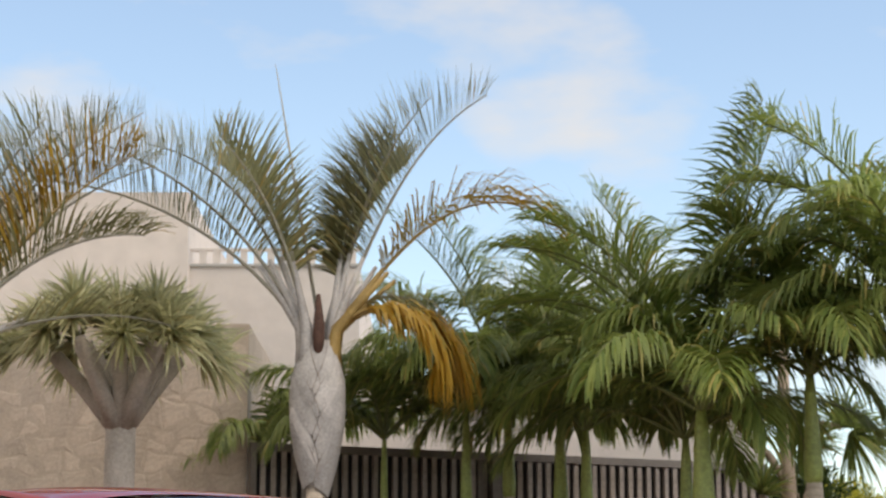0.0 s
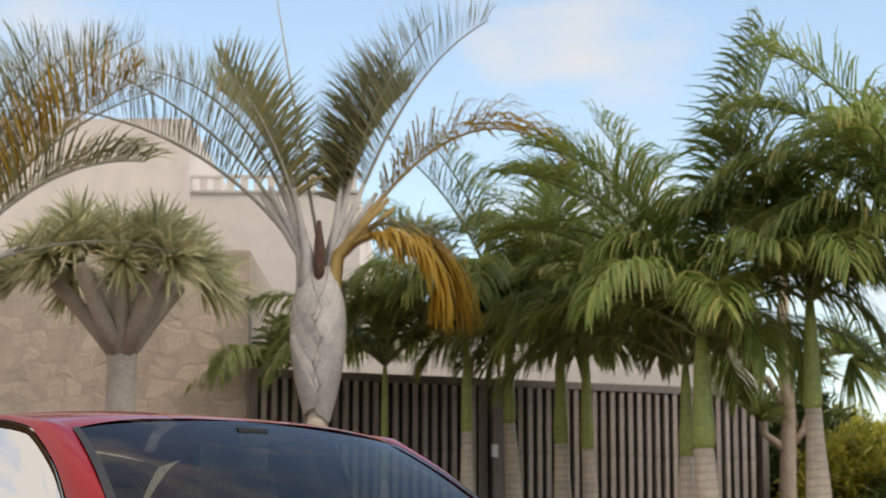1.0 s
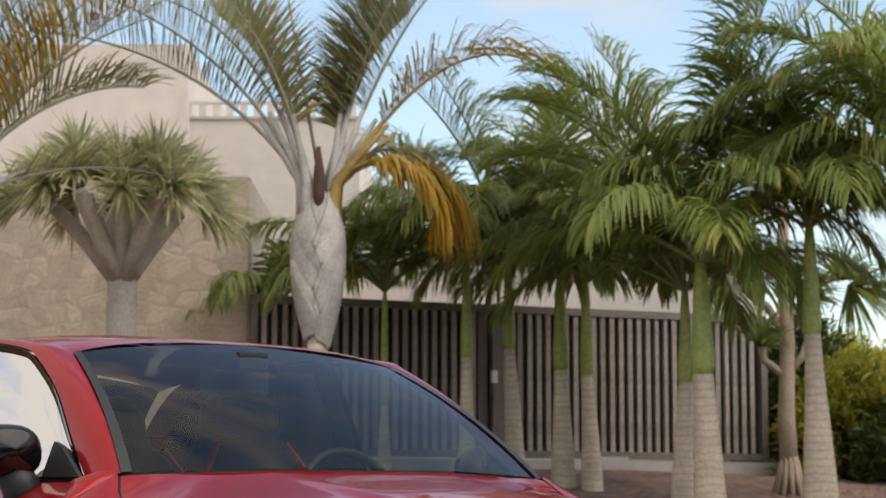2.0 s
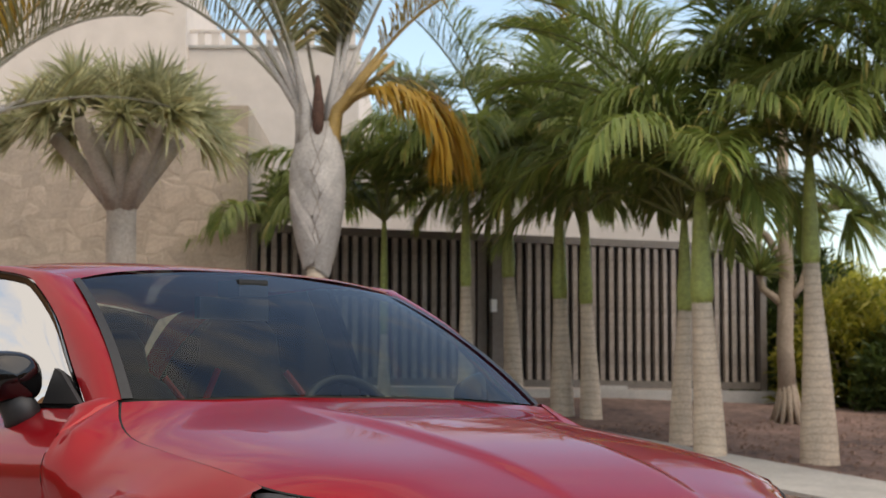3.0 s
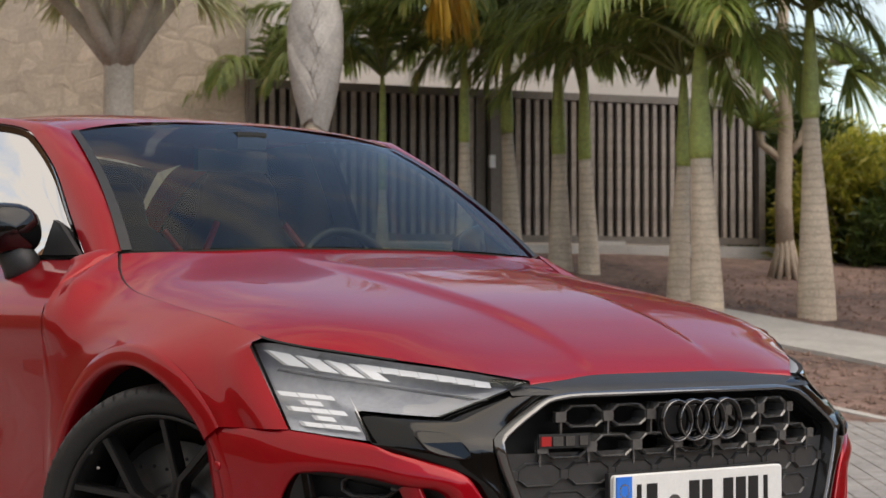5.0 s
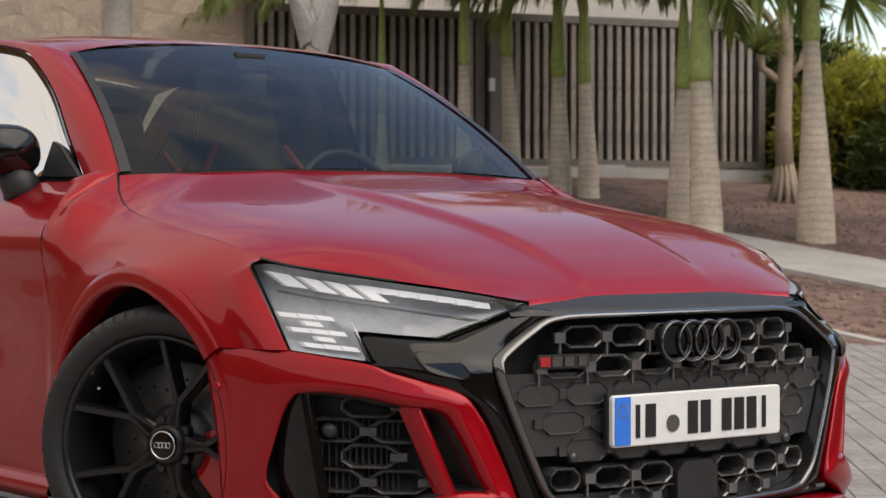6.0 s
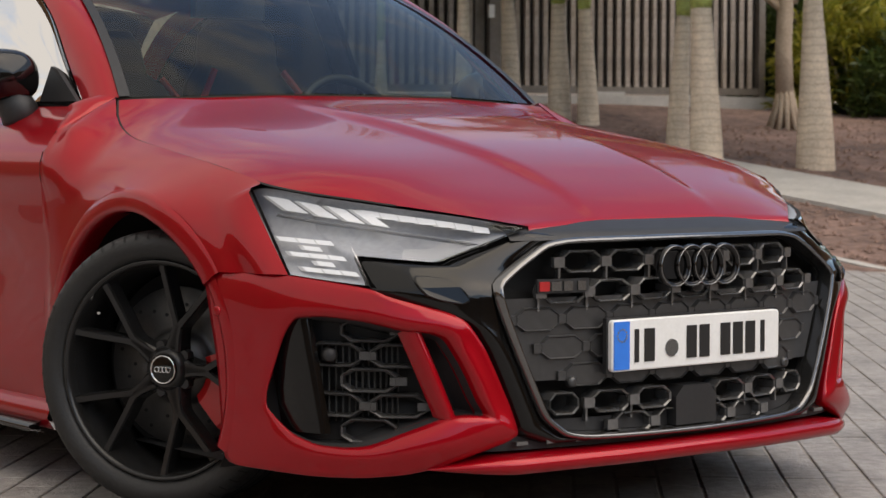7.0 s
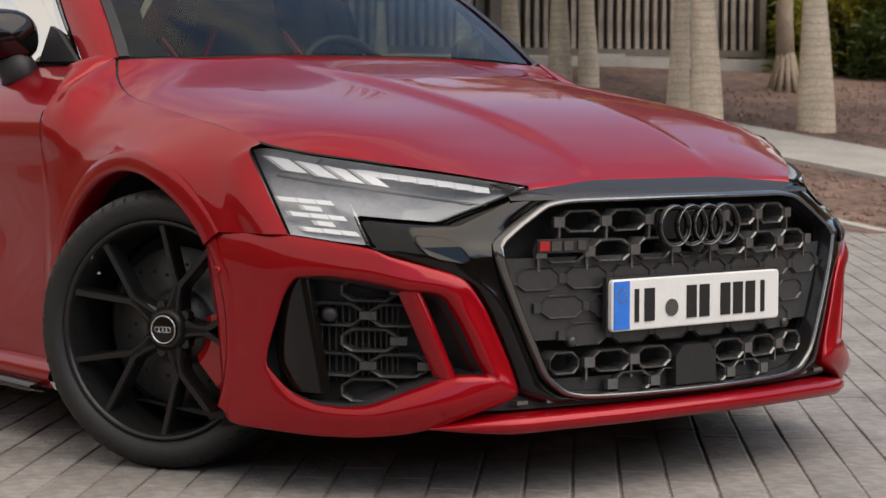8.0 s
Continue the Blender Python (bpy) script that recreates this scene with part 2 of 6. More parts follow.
def box(cx, cy, cz, sx, sy, sz):
    v = [(cx + sx / 2 * a, cy + sy / 2 * b, cz + sz / 2 * c) for a in (-1, 1) for b in (-1, 1) for c in (-1, 1)]
    return v, [(0, 1, 3, 2), (4, 6, 7, 5), (0, 4, 5, 1), (2, 3, 7, 6), (0, 2, 6, 4), (1, 5, 7, 3)]


def join(lists):
    vs, fs = [], []
    for v, f in lists:
        k = len(vs)
        vs += list(v)
        fs += [tuple(i + k for i in q) for q in f]
    return vs, fs


def tube(points, radii, n=10, cap=True):
    """A round limb along points."""
    vs, fs = [], []
    pts = [Vector(p) for p in points]
    for i, p in enumerate(pts):
        d = (pts[min(i + 1, len(pts) - 1)] - pts[max(i - 1, 0)]).normalized()
        a = d.cross(Vector((0.31, 0.95, 0.05))).normalized()
        b = d.cross(a)
        vs += [p + (a * math.cos(t) + b * math.sin(t)) * radii[i] for t in (2 * math.pi * k / n for k in range(n))]
    for i in range(len(pts) - 1):
        fs += [(i * n + k, i * n + (k + 1) % n, (i + 1) * n + (k + 1) % n, (i + 1) * n + k) for k in range(n)]
    if cap:
        fs += [tuple(range(n))[::-1], tuple(range((len(pts) - 1) * n, len(pts) * n))]
    return vs, fs


def curve(points, n):
    """n points evenly along a smooth curve through points."""
    p = [Vector(q) for q in points]
    p = [p[0] * 2 - p[1]] + p + [p[-1] * 2 - p[-2]]
    out = []
    for i in range(1, len(p) - 2):
        for k in range(24):
            t = k / 24
            out.append(0.5 * ((2 * p[i]) + (p[i + 1] - p[i - 1]) * t + (2 * p[i - 1] - 5 * p[i] + 4 * p[i + 1] - p[i + 2]) * t * t + (3 * p[i] - p[i - 1] - 3 * p[i + 1] + p[i + 2]) * t ** 3))
    out.append(p[-2])
    return even(out, n)


def even(pts, n):
    """n points evenly along a polyline."""
    a = np.array([tuple(q) for q in pts], float)
    s = np.concatenate([[0], np.cumsum(np.linalg.norm(np.diff(a, axis=0), axis=1))])
    t = np.linspace(0, s[-1], n)
    return [Vector([np.interp(q, s, a[:, k]) for k in range(a.shape[1])]) for q in t]


def grid_faces(n, m, closed=False, flip=False):
    """Faces of n rows of m points."""
    fs = []
    for i in range(n - 1):
        for j in range(m if closed else m - 1):
            q = (i * m + j, i * m + (j + 1) % m, (i + 1) * m + (j + 1) % m, (i + 1) * m + j)
            fs.append(q[::-1] if flip else q)
    return fs

# ---- the plot: x to the side, y away from the drive, z up, in its own frame ----
AZ = 142.2
PLOT = Matrix.Translation((4.11, -3.22, 0)) @ Matrix.Rotation(radians(AZ - 90), 4, "Z")


def rise(s, d):
    """Height of the ground: flat drive, then a bed that rises to the fence."""
    t = d - 0.43 * s
    return 0.118 * min(max(t - 12.5, 0), 12.0)


def plot_obj(name, verts, faces, material, parent=None, label="", smooth=False):
    ob = obj(name, verts, faces, material, parent, label, smooth)
    if not parent:
        ob.matrix_world = PLOT
    return ob


# ground: one sheet to the horizon
def axis_steps(a, b, near, far):
    out, x = [0.0], near
    while x < b:
        out.append(x)
        x += max(near, x * 0.12) if x < far else x * 0.5
    out.append(b)
    neg = [-v for v in out[1:] if v <= -a]
    return sorted(neg + out)


gx = axis_steps(-1500, 1500, 1.0, 60)
gy = axis_steps(-1500, 1500, 1.0, 60)
gv = [(x, y, rise(x, y) - 0.10 if y - 0.43 * x < 12.45 else rise(x, y) - 0.005) for y in gy for x in gx]
ground = plot_obj("ground", gv, grid_faces(len(gy), len(gx)), M_GRAVEL, smooth=True)
tagged(ground, "red-brown volcanic gravel ground rising gently to the fence", "ground", kind="structure")

# concrete path across the bed, with its thickness
PE, PN = Vector((-0.62, 0.785)), Vector((0.785, 0.62))


def band(q, along):
    return PN * q + PE * along


pv, pf = [], []
steps = np.linspace(-14, 22, 37)
for a in steps:
    for q, up in ((12.86, -0.1), (12.86, 0.03), (14.2, 0.03), (14.2, -0.1)):
        p = band(q, a)
        pv.append((p.x, p.y, rise(p.x, p.y) + up))
path = plot_obj("path", pv, grid_faces(len(steps), 4, flip=True), M_PATH)
tagged(path, "pale grey concrete footpath through the gravel bed", "path", kind="structure")

# fence: posts, rails, upright slats in front of a sheet coloured as gap shade
F0, F1 = Vector((-2.24, 23.3)), Vector((4.06, 26.0))
F_ANG = math.atan2(F1.y - F0.y, F1.x - F0.x)
F_LEN = (F1 - F0).length
F_BASE, F_TOP = 1.47, 3.32
fence_m = PLOT @ Matrix.Translation((F0.x, F0.y, 0)) @ Matrix.Rotation(F_ANG, 4, "Z")
fence = thing("slatted_fence", fence_m, "tall brown-grey metal fence of upright slats behind the palms", "fence")
H = F_TOP - F_BASE
for name, b in (("top_rail", box(F_LEN / 2, 0, F_TOP - 0.045, F_LEN, 0.10, 0.09)), ("bottom_rail", box(F_LEN / 2, 0, F_BASE + 0.06, F_LEN, 0.08, 0.09)),
                ("end_post", box(0.03, -0.005, (F_TOP + F_BASE) / 2 - 0.2, 0.07, 0.11, H + 0.4)), ("end_post", box(F_LEN - 0.04, -0.005, (F_TOP + F_BASE) / 2 - 0.1, 0.09, 0.11, H + 0.2)),
                ("gate_post", box(3.10, -0.01, (F_TOP + F_BASE) / 2 - 0.1, 0.16, 0.12, H + 0.16)), ("hinge_post", box(2.92, 0.03, (F_TOP + F_BASE) / 2, 0.12, 0.05, H))):
    obj(name, *b, M_FRAME, fence)
sv, sf = box(0, 0, 0, 0.060, 0.04, H - 0.15)
slat_me = mesh_of("slat", sv, sf, M_FENCE)
rng = random.Random(4)
x = 0.16
while x < F_LEN - 0.12:
    if abs(x - 3.10) > 0.12 and abs(x - 2.93) > 0.10:
        s = new("slat", slat_me)
        s.parent = fence
        s.matrix_local = Matrix.Translation((x, rng.uniform(-0.004, 0.004), (F_TOP + F_BASE) / 2)) @ Matrix.Rotation(rng.uniform(-0.25, 0.25), 4, "Z")
    x += 0.125
# added dark sheet: paints the shade seen through the gaps between slats
obj("backing", *box(F_LEN / 2, 0.09, F_BASE + H / 2 - 0.02, F_LEN - 0.1, 0.02, H - 0.1), M_GAPSHADE, fence, "dark brown sheet behind the slats")
obj("gate_intercom", *box(3.02, -0.10, F_BASE + 0.98, 0.07, 0.05, 0.15), M_PLATE, fence, "small white intercom box")
obj("vent_grid", *box(4.62, -0.07, F_BASE + 0.015, 0.42, 0.05, 0.05), M_KERB, fence, "pale slotted drain cover")
kerb = thing("kerb", fence_m, "pale concrete kerb at the foot of the fence", "kerb", kind="structure")
obj("kerb_stone", *box(F_LEN / 2 + 0.4, -0.14, F_BASE - 0.09, F_LEN + 0.6, 0.16, 0.16), M_KERB, kerb)

# house
house = thing("house", PLOT, "modern house with warm white rendered walls and a rubble stone wing", "house")
D = 27.6


def wall(name, x0, x1, y0, y1, z0, z1, material, parent, label=""):
    return obj(name, *box((x0 + x1) / 2, (y0 + y1) / 2, (z0 + z1) / 2, x1 - x0, y1 - y0, z1 - z0), material, parent, label)


wall("tall_wall", -14, -3.56, D, D + 8, 0.9, 7.25, M_RENDER, house)
wall("middle_wall", -3.56, -1.2, D + 0.3, D + 8, 0.9, 6.25, M_RENDER, house)
wall("low_wall", -1.2, 4.35, D + 0.25, D + 7, 0.9, 4.55, M_RENDER, house)
wall("roof_coping", -3.56, -1.2, D + 0.26, D + 0.5, 6.25, 6.29, M_KERB, house)
for i in range(12):
    wall("parapet_slat", -3.44 + i * 0.19, -3.44 + i * 0.19 + 0.10, D + 0.32, D + 0.38, 6.29, 6.50, M_RENDER, house)
wall("parapet_rail", -3.56, -1.2, D + 0.31, D + 0.39, 6.48, 6.52, M_RENDER, house)

# stone wing: rubble blocks over a mortar core
stone_wall = thing("stone_wall", PLOT, "beige rubble stone garden wall with recessed mortar", "wall", kind="structure")
SW_Y = 23.45
wall("core", -12, -2.29, SW_Y, SW_Y + 3.6, 0.5, 4.72, M_MORTAR, stone_wall)
rng = random.Random(11)


def stone_mesh(poly, t, gap=0.004):
    """One stone: its outline drawn in by the joint, with a rounded, slightly tilted face."""
    cx, cz = sum(a for a, _ in poly) / len(poly), sum(b for _, b in poly) / len(poly)
    rad = min(math.hypot(a - cx, b - cz) for a, b in poly)
    n, vs = len(poly), []
    tilt, tip = rng.uniform(-0.02, 0.02), rng.uniform(-0.02, 0.02)
    for k, dep in ((1 - gap / rad, 0.0), (1 - (gap + 0.004) / rad, 0.6), (1 - (gap + 0.022) / rad, 1.0)):
        vs += [((a - cx) * k, -t * dep - (tilt * (a - cx) + tip * (b - cz)) * dep, (b - cz) * k) for a, b in poly]
    return (cx, cz), vs, grid_faces(3, n, closed=True) + [tuple(range(2 * n, 3 * n))]


rows_st, z = [], 1.75
while z < 4.70:
    hgt = rng.uniform(0.15, 0.27)
    cuts, x = [], -5.3 + rng.uniform(0, 0.3)
    while x < -2.45:
        cuts.append(x)
        x += rng.uniform(0.17, 0.40)
    cuts.append(-2.292)
    rows_st.append((z, min(z + hgt, 4.72), cuts))
    z += hgt
sag = lambda x, z: 0.045 * math.sin(x * 6.1 + z * 9.0) + 0.03 * math.sin(x * 13.7 - z * 4.0) if 1.8 < z < 4.65 else 0.0
for z0, z1, cuts in rows_st:
    lean_ = [rng.uniform(-0.06, 0.06) for _ in cuts]
    lean_[-1] = 0.0
    for c in range(len(cuts) - 1):
        xa, xb, la, lb_ = cuts[c], cuts[c + 1], lean_[c], lean_[c + 1]
        poly = []
        for q in (0, 0.35, 0.7, 1):
            xx = xa - la + (xb - lb_ - xa + la) * q
            poly.append((xx, z0 + sag(xx, z0)))
        for q in (1, 0.6, 0.3, 0):
            xx = xa + la + (xb + lb_ - xa - la) * q
            poly.append((xx, z1 + sag(xx, z1)))
        (cx, cz), vs, fs = stone_mesh(poly, rng.uniform(0.004, 0.009))
        o = obj("stone", vs, fs, M_STONE, stone_wall, smooth=False)
        o.matrix_local = Matrix.Translation((cx, SW_Y + 0.004, cz))


# ---- palms ----
def frond(parent, base, az, lift, length, droop, material, leaf=0.5, n=46, hang=0.5, seed=0, stalk=0.18, vee=0.6, stem=M_RACHIS, twist=0.0, wide=0.028, name="frond", power=1.5):
    """A feather leaf: a bending stalk with leaflets along both sides, drooping at their tips."""
    r = random.Random(seed)
    out = Vector((math.cos(az), math.sin(az), 0))
    side0 = Vector((-math.sin(az), math.cos(az), 0))
    pts, p, e = [], Vector(base), lift
    seg = 22
    for i in range(seg + 1):
        pts.append(p.copy())
        t = i / seg
        e = lift - droop * t ** power
        p = p + (out * math.cos(e) + Vector((0, 0, 1)) * math.sin(e)) * (length / seg) + side0 * twist * t * length / seg
    lists = [tube(pts, [0.022 * (1 - 0.85 * i / seg) + 0.003 for i in range(seg + 1)], 5)]
    st = obj(name, *lists[0], stem, parent, smooth=True)
    vs, fs = [], []
    for i in range(n):
        t = stalk + (1 - stalk) * (i + 0.5) / n
        q = t * seg
        k = min(int(q), seg - 1)
        a = pts[k].lerp(pts[k + 1], q - k)
        d = (pts[k + 1] - pts[k]).normalized()
        up = side0.cross(d)
        up = up if up.z > 0 else -up
        grow = math.sin(math.pi * min(1, 0.12 + 0.80 * (t - stalk) / (1 - stalk))) ** 0.6
        for sg in (-1, 1):
            if r.random() < 0.05:
                continue
            ll = leaf * grow * r.uniform(0.8, 1.12)
            rake = 0.55 + 0.5 * t + r.uniform(-0.15, 0.15)
            dv = (side0 * sg * math.cos(rake) + d * math.sin(rake) + up * (vee + r.uniform(-0.25, 0.25))).normalized()
            w = wide * r.uniform(0.75, 1.15)
            wv = dv.cross(up + side0 * 0.2 * sg).normalized() * w / 2
            j = len(vs)
            pos = a.copy()
            for m, wd in ((0, 0.5), (1, 1.0), (2, 0.85), (3, 0.08)):
                vs += [pos - wv * wd, pos + wv * wd]
                dv = (dv + Vector((0, 0, -hang * (0.25 + 0.32 * m) * r.uniform(0.7, 1.3)))).normalized()
                pos = pos + dv * ll / 3
            fs += [(j + 2 * m, j + 2 * m + 1, j + 2 * m + 3, j + 2 * m + 2) for m in range(3)]
    obj("blade", vs, fs, material, st)
    return st


def stem_mesh(profile, lean, n=14):
    h = profile[-1][0]
    return tube([(lean[0] * max(z / h, 0) ** 1.4, lean[1] * max(z / h, 0) ** 1.4, z) for z, _ in profile], [q for _, q in profile], n)


def at_px(x, z_eye, d):
    return (x - 784) / 3611 * d


def feather_palm(x, d, ring_z, shaft_z, base_w, leaves, label, lean=0.0, seed=1, leafmat=None, extra=11, size=1.0, neck=0.56):
    """Stout feather palm with a bottle-shaped grey stem, green shaft and a crown of arching leaves."""
    s = at_px(x, 0, d)
    g = rise(s, d)
    palm = thing("palm_tree", PLOT @ Matrix.Translation((s, d, g)), label, "palm tree", "row of palms before the fence")
    rz, sz = ring_z - g, shaft_z - g
    w = base_w / 2
    slim = lambda f: w * (1 - (1 - neck) * f)
    prof = [(-0.1, w * 1.05), (0.0, w * 1.03), (0.06, w), (0.12 * rz, slim(0.05)), (0.35 * rz, slim(0.32)), (0.60 * rz, slim(0.62)), (0.85 * rz, slim(0.92)), (rz, slim(1.0))]
    obj("trunk", *stem_mesh(prof, (lean, 0), 18), M_TRUNK, palm, smooth=True)
    lx, wn_ = lean, w * neck
    shaft = [(lx, 0, rz - 0.02), (lx, 0, rz + 0.05), (lx, 0, rz + 0.16), (lx * 1.05, 0, rz + (sz - rz) * 0.5), (lx * 1.1, 0, sz), (lx * 1.1, 0, sz + 0.25)]
    obj("crownshaft", *tube(shaft, [wn_ * 1.0, wn_ * 1.12, wn_ * 1.16, wn_ * 0.98, wn_ * 0.74, wn_ * 0.45], 14), M_SHAFT, palm, "smooth yellow-green crownshaft", True)
    r = random.Random(seed)
    base = Vector((lx * 1.1, 0, sz + 0.20))
    for i, (az, lift, length, droop, hang) in enumerate(leaves):
        frond(palm, base, radians(az), radians(lift), length * size, radians(droop), leafmat or M_LEAF, 0.78 * size, 88, hang + 0.20, seed * 50 + i, wide=0.033)
    for i in range(extra):
        az = 360 * (i + r.uniform(-0.3, 0.3)) / extra
        lift = r.uniform(34, 84) if i % 4 else r.uniform(30, 48)
        frond(palm, base, radians(az), radians(lift), r.uniform(1.5, 2.4) * size, radians(r.uniform(78, 128)), leafmat or M_LEAF, 0.70 * size, 76, r.uniform(0.7, 1.2), seed * 50 + 20 + i, vee=0.35, wide=0.032)
    return palm


# leaves: compass (0 to the side, 90 away, 180 to the other side, 270 towards the drive), lift, length, bend, hang
feather_palm(1443, 19.4, 2.54, 3.35, 0.37, [(178, 62, 2.0, 95, 0.75), (0, 62, 2.0, 80, 0.6), (25, 78, 2.6, 45, 0.4), (200, 80, 1.9, 60, 0.5), (240, 60, 1.6, 110, 0.7)], "stout palm with a swollen ringed grey trunk and drooping green leaves", -0.05, 3, neck=0.42)
feather_palm(1250, 19.4, 2.16, 3.0, 0.32, [(180, 68, 2.7, 75, 0.45), (170, 60, 2.5, 88, 0.5), (192, 74, 2.6, 70, 0.4), (4, 82, 3.2, 12, 0.3), (12, 79, 3.1, 14, 0.3), (0, 76, 2.9, 26, 0.35), (15, 72, 2.4, 50, 0.4), (0, 50, 1.9, 80, 0.6)], "tall palm with ringed grey trunk and upright fresh green leaves", -0.06, 5, M_LEAF2, neck=0.62)
feather_palm(1199, 20.4, 2.15, 2.85, 0.24, [(180, 70, 2.0, 95, 0.6), (175, 80, 2.8, 50, 0.45), (186, 74, 2.7, 66, 0.5), (160, 84, 2.8, 36, 0.4), (182, 66, 2.5, 80, 0.5)], "slender ringed grey palm leaning on its neighbour", 0.05, 7, extra=10)
feather_palm(1041, 22.4, 2.35, 3.15, 0.24, [(0, 66, 2.2, 85, 0.5), (180, 60, 1.9, 100, 0.6), (10, 82, 2.5, 45, 0.45), (170, 80, 2.3, 55, 0.5)], "slim palm with olive crownshaft and hanging leaves", -0.05, 9, extra=11)
feather_palm(990, 22.6, 2.42, 3.25, 0.27, [(170, 74, 2.2, 80, 0.5), (10, 70, 2.1, 75, 0.5), (90, 84, 2.4, 40, 0.4), (5, 80, 2.5, 50, 0.45)], "palm with dark green crownshaft beside the fence", -0.02, 11, extra=11)
feather_palm(905, 23.4, 2.72, 3.5, 0.24, [(178, 74, 2.7, 40, 0.35), (172, 80, 2.5, 30, 0.35), (10, 80, 2.3, 50, 0.45), (185, 45, 1.8, 80, 0.6), (20, 66, 1.9, 80, 0.5)], "slim palm with banded trunk and bright green shaft", -0.06, 13, extra=8)
feather_palm(820, 22.5, 2.55, 3.35, 0.20, [(160, 76, 1.9, 60, 0.4), (190, 40, 1.6, 90, 0.6)], "slim palm with banded trunk and long green shaft", 0.0, 15, extra=8)
feather_palm(675, 23.2, 2.05, 3.15, 0.16, [(0, 50, 1.6, 90, 0.6), (180, 45, 1.5, 90, 0.6)], "young palm with thin green stem and dark leaves", 0.0, 17, extra=7, size=0.85)
feather_palm(470, 24.0, 2.3, 3.0, 0.16, [(180, 35, 1.4, 75, 0.6), (200, 25, 1.3, 80, 0.7)], "small palm with short hanging leaves by the fence end", 0.0, 23, extra=6, size=0.75)
feather_palm(1640, 18.5, 2.5, 3.6, 0.30, [(180, 78, 2.6, 62, 0.5), (172, 62, 2.2, 95, 0.8), (200, 40, 1.8, 90, 0.8), (185, 70, 2.4, 80, 0.7)], "palm at the edge of the bed with long hanging leaves", 0.0, 19, extra=11)


def triangle_palm(x, d, neck_z, boot_z, boot_w, leaves, label, seed=1):
    """Grey-leaved palm with overlapping leaf bases plaited into a swollen neck."""
    s = at_px(x, 0, d)
    g = rise(s, d)
    palm = thing("triangle_palm", PLOT @ Matrix.Translation((s, d, g)), label, "palm tree")
    nz, bz = neck_z - g, boot_z - g
    obj("trunk", *tube([(0, 0, -0.1), (0, 0, 0.3), (0, 0, nz + 0.1)], [0.16, 0.13, 0.10], 14), M_TRUNK, palm, smooth=True)
    # plaited leaf bases, alternating round the neck
    w = boot_w / 2

    def vase(z):
        t = min(1, max(0, (z - nz) / (bz - nz)))
        return w * (0.27 + 0.70 * math.sin(math.pi * min(1, 0.04 + 0.75 * t)) ** 1.15 - 0.20 * max(0, t - 0.75) / 0.25)
    zz = np.linspace(nz, bz, 12)
    obj("core", *tube([(0, 0, q) for q in zz], [vase(q) * 0.95 for q in zz], 18), M_BOOT, palm, smooth=True)
    for i in range(16):
        t = i / 15
        a0 = radians(270 + (62 if i % 2 else -62)) if i % 3 else radians(90 + 20 * (i % 2))
        zc = nz + (bz - nz) * (-0.06 + 0.74 * t)
        tall = (bz - nz) * 0.42
        nr, nc = 12, 13
        vs = []
        for u in range(nr):
            q = u / (nr - 1)
            for v in range(nc):
                p = 2 * v / (nc - 1) - 1
                b = a0 + p * 1.25 * (1 - 0.80 * q ** 1.3)
                hh = zc + tall * q + 0.10 * abs(p) * (1 - q)
                rr = vase(hh) + 0.012 + (15 - i) * 0.0012 + 0.030 * (1 - p * p) * (0.5 + 0.5 * q)
                vs.append((rr * math.cos(b), rr * math.sin(b) * 0.9, hh))
        lb = obj("leaf_base", vs, grid_faces(nr, nc), M_BOOT, palm, smooth=True)
        # darker strips draw the shadow lines where the leaf bases overlap
        for v in (0, nc - 1):
            line = [Vector(vs[u * nc + v]) for u in range(nr)]
            obj("base_edge", *tube(line, [0.008 * (1 - 0.5 * u / nr) for u in range(nr)], 5), M_BOOTSHADE, lb, smooth=True)
    obj("fibre", *tube([(0, -0.11, bz - 0.22), (0.01, -0.13, bz - 0.05), (0.01, -0.10, bz + 0.16), (0, -0.06, bz + 0.46)], [0.025, 0.058, 0.060, 0.02], 10), M_FIBRE, palm, "dark brown fibre between the leaf bases", True)
    for i, (az, lift, length, droop, hang, old, power, vee) in enumerate(leaves):
        b = Vector((math.cos(radians(az)) * w * 0.5, math.sin(radians(az)) * w * 0.4, bz + 0.05))
        up = Vector((math.cos(radians(az)) * math.cos(radians(lift)), math.sin(radians(az)) * math.cos(radians(lift)), math.sin(radians(lift))))
        root = Vector((b.x * 1.25, b.y * 1.25, bz - 0.42))
        obj("petiole", *tube([root, b.lerp(root, 0.35) + up * 0.02, b + up * 0.10, b + up * 0.42, b + up * 0.85], [0.085, 0.080, 0.058, 0.036, 0.022], 9), M_OLDSTALK if old else M_BOOT, palm, smooth=True)
        frond(palm, b, radians(az), radians(lift), length, radians(droop), M_OLDLEAF if old else M_GREYLEAF, 0.84 if old else 0.68, 72, hang, seed * 40 + i, 0.28, vee, M_OLDSTALK if old else M_GREYSTALK, wide=0.040 if old else 0.027, power=power)
    obj("spear_leaf", *tube([(0, 0, bz + 0.2), (-0.22, 0, bz + 1.4), (-0.47, 0, bz + 2.85)], [0.02, 0.016, 0.004], 6), M_GREYSTALK, palm, "unopened straight spear leaf", True)
    return palm


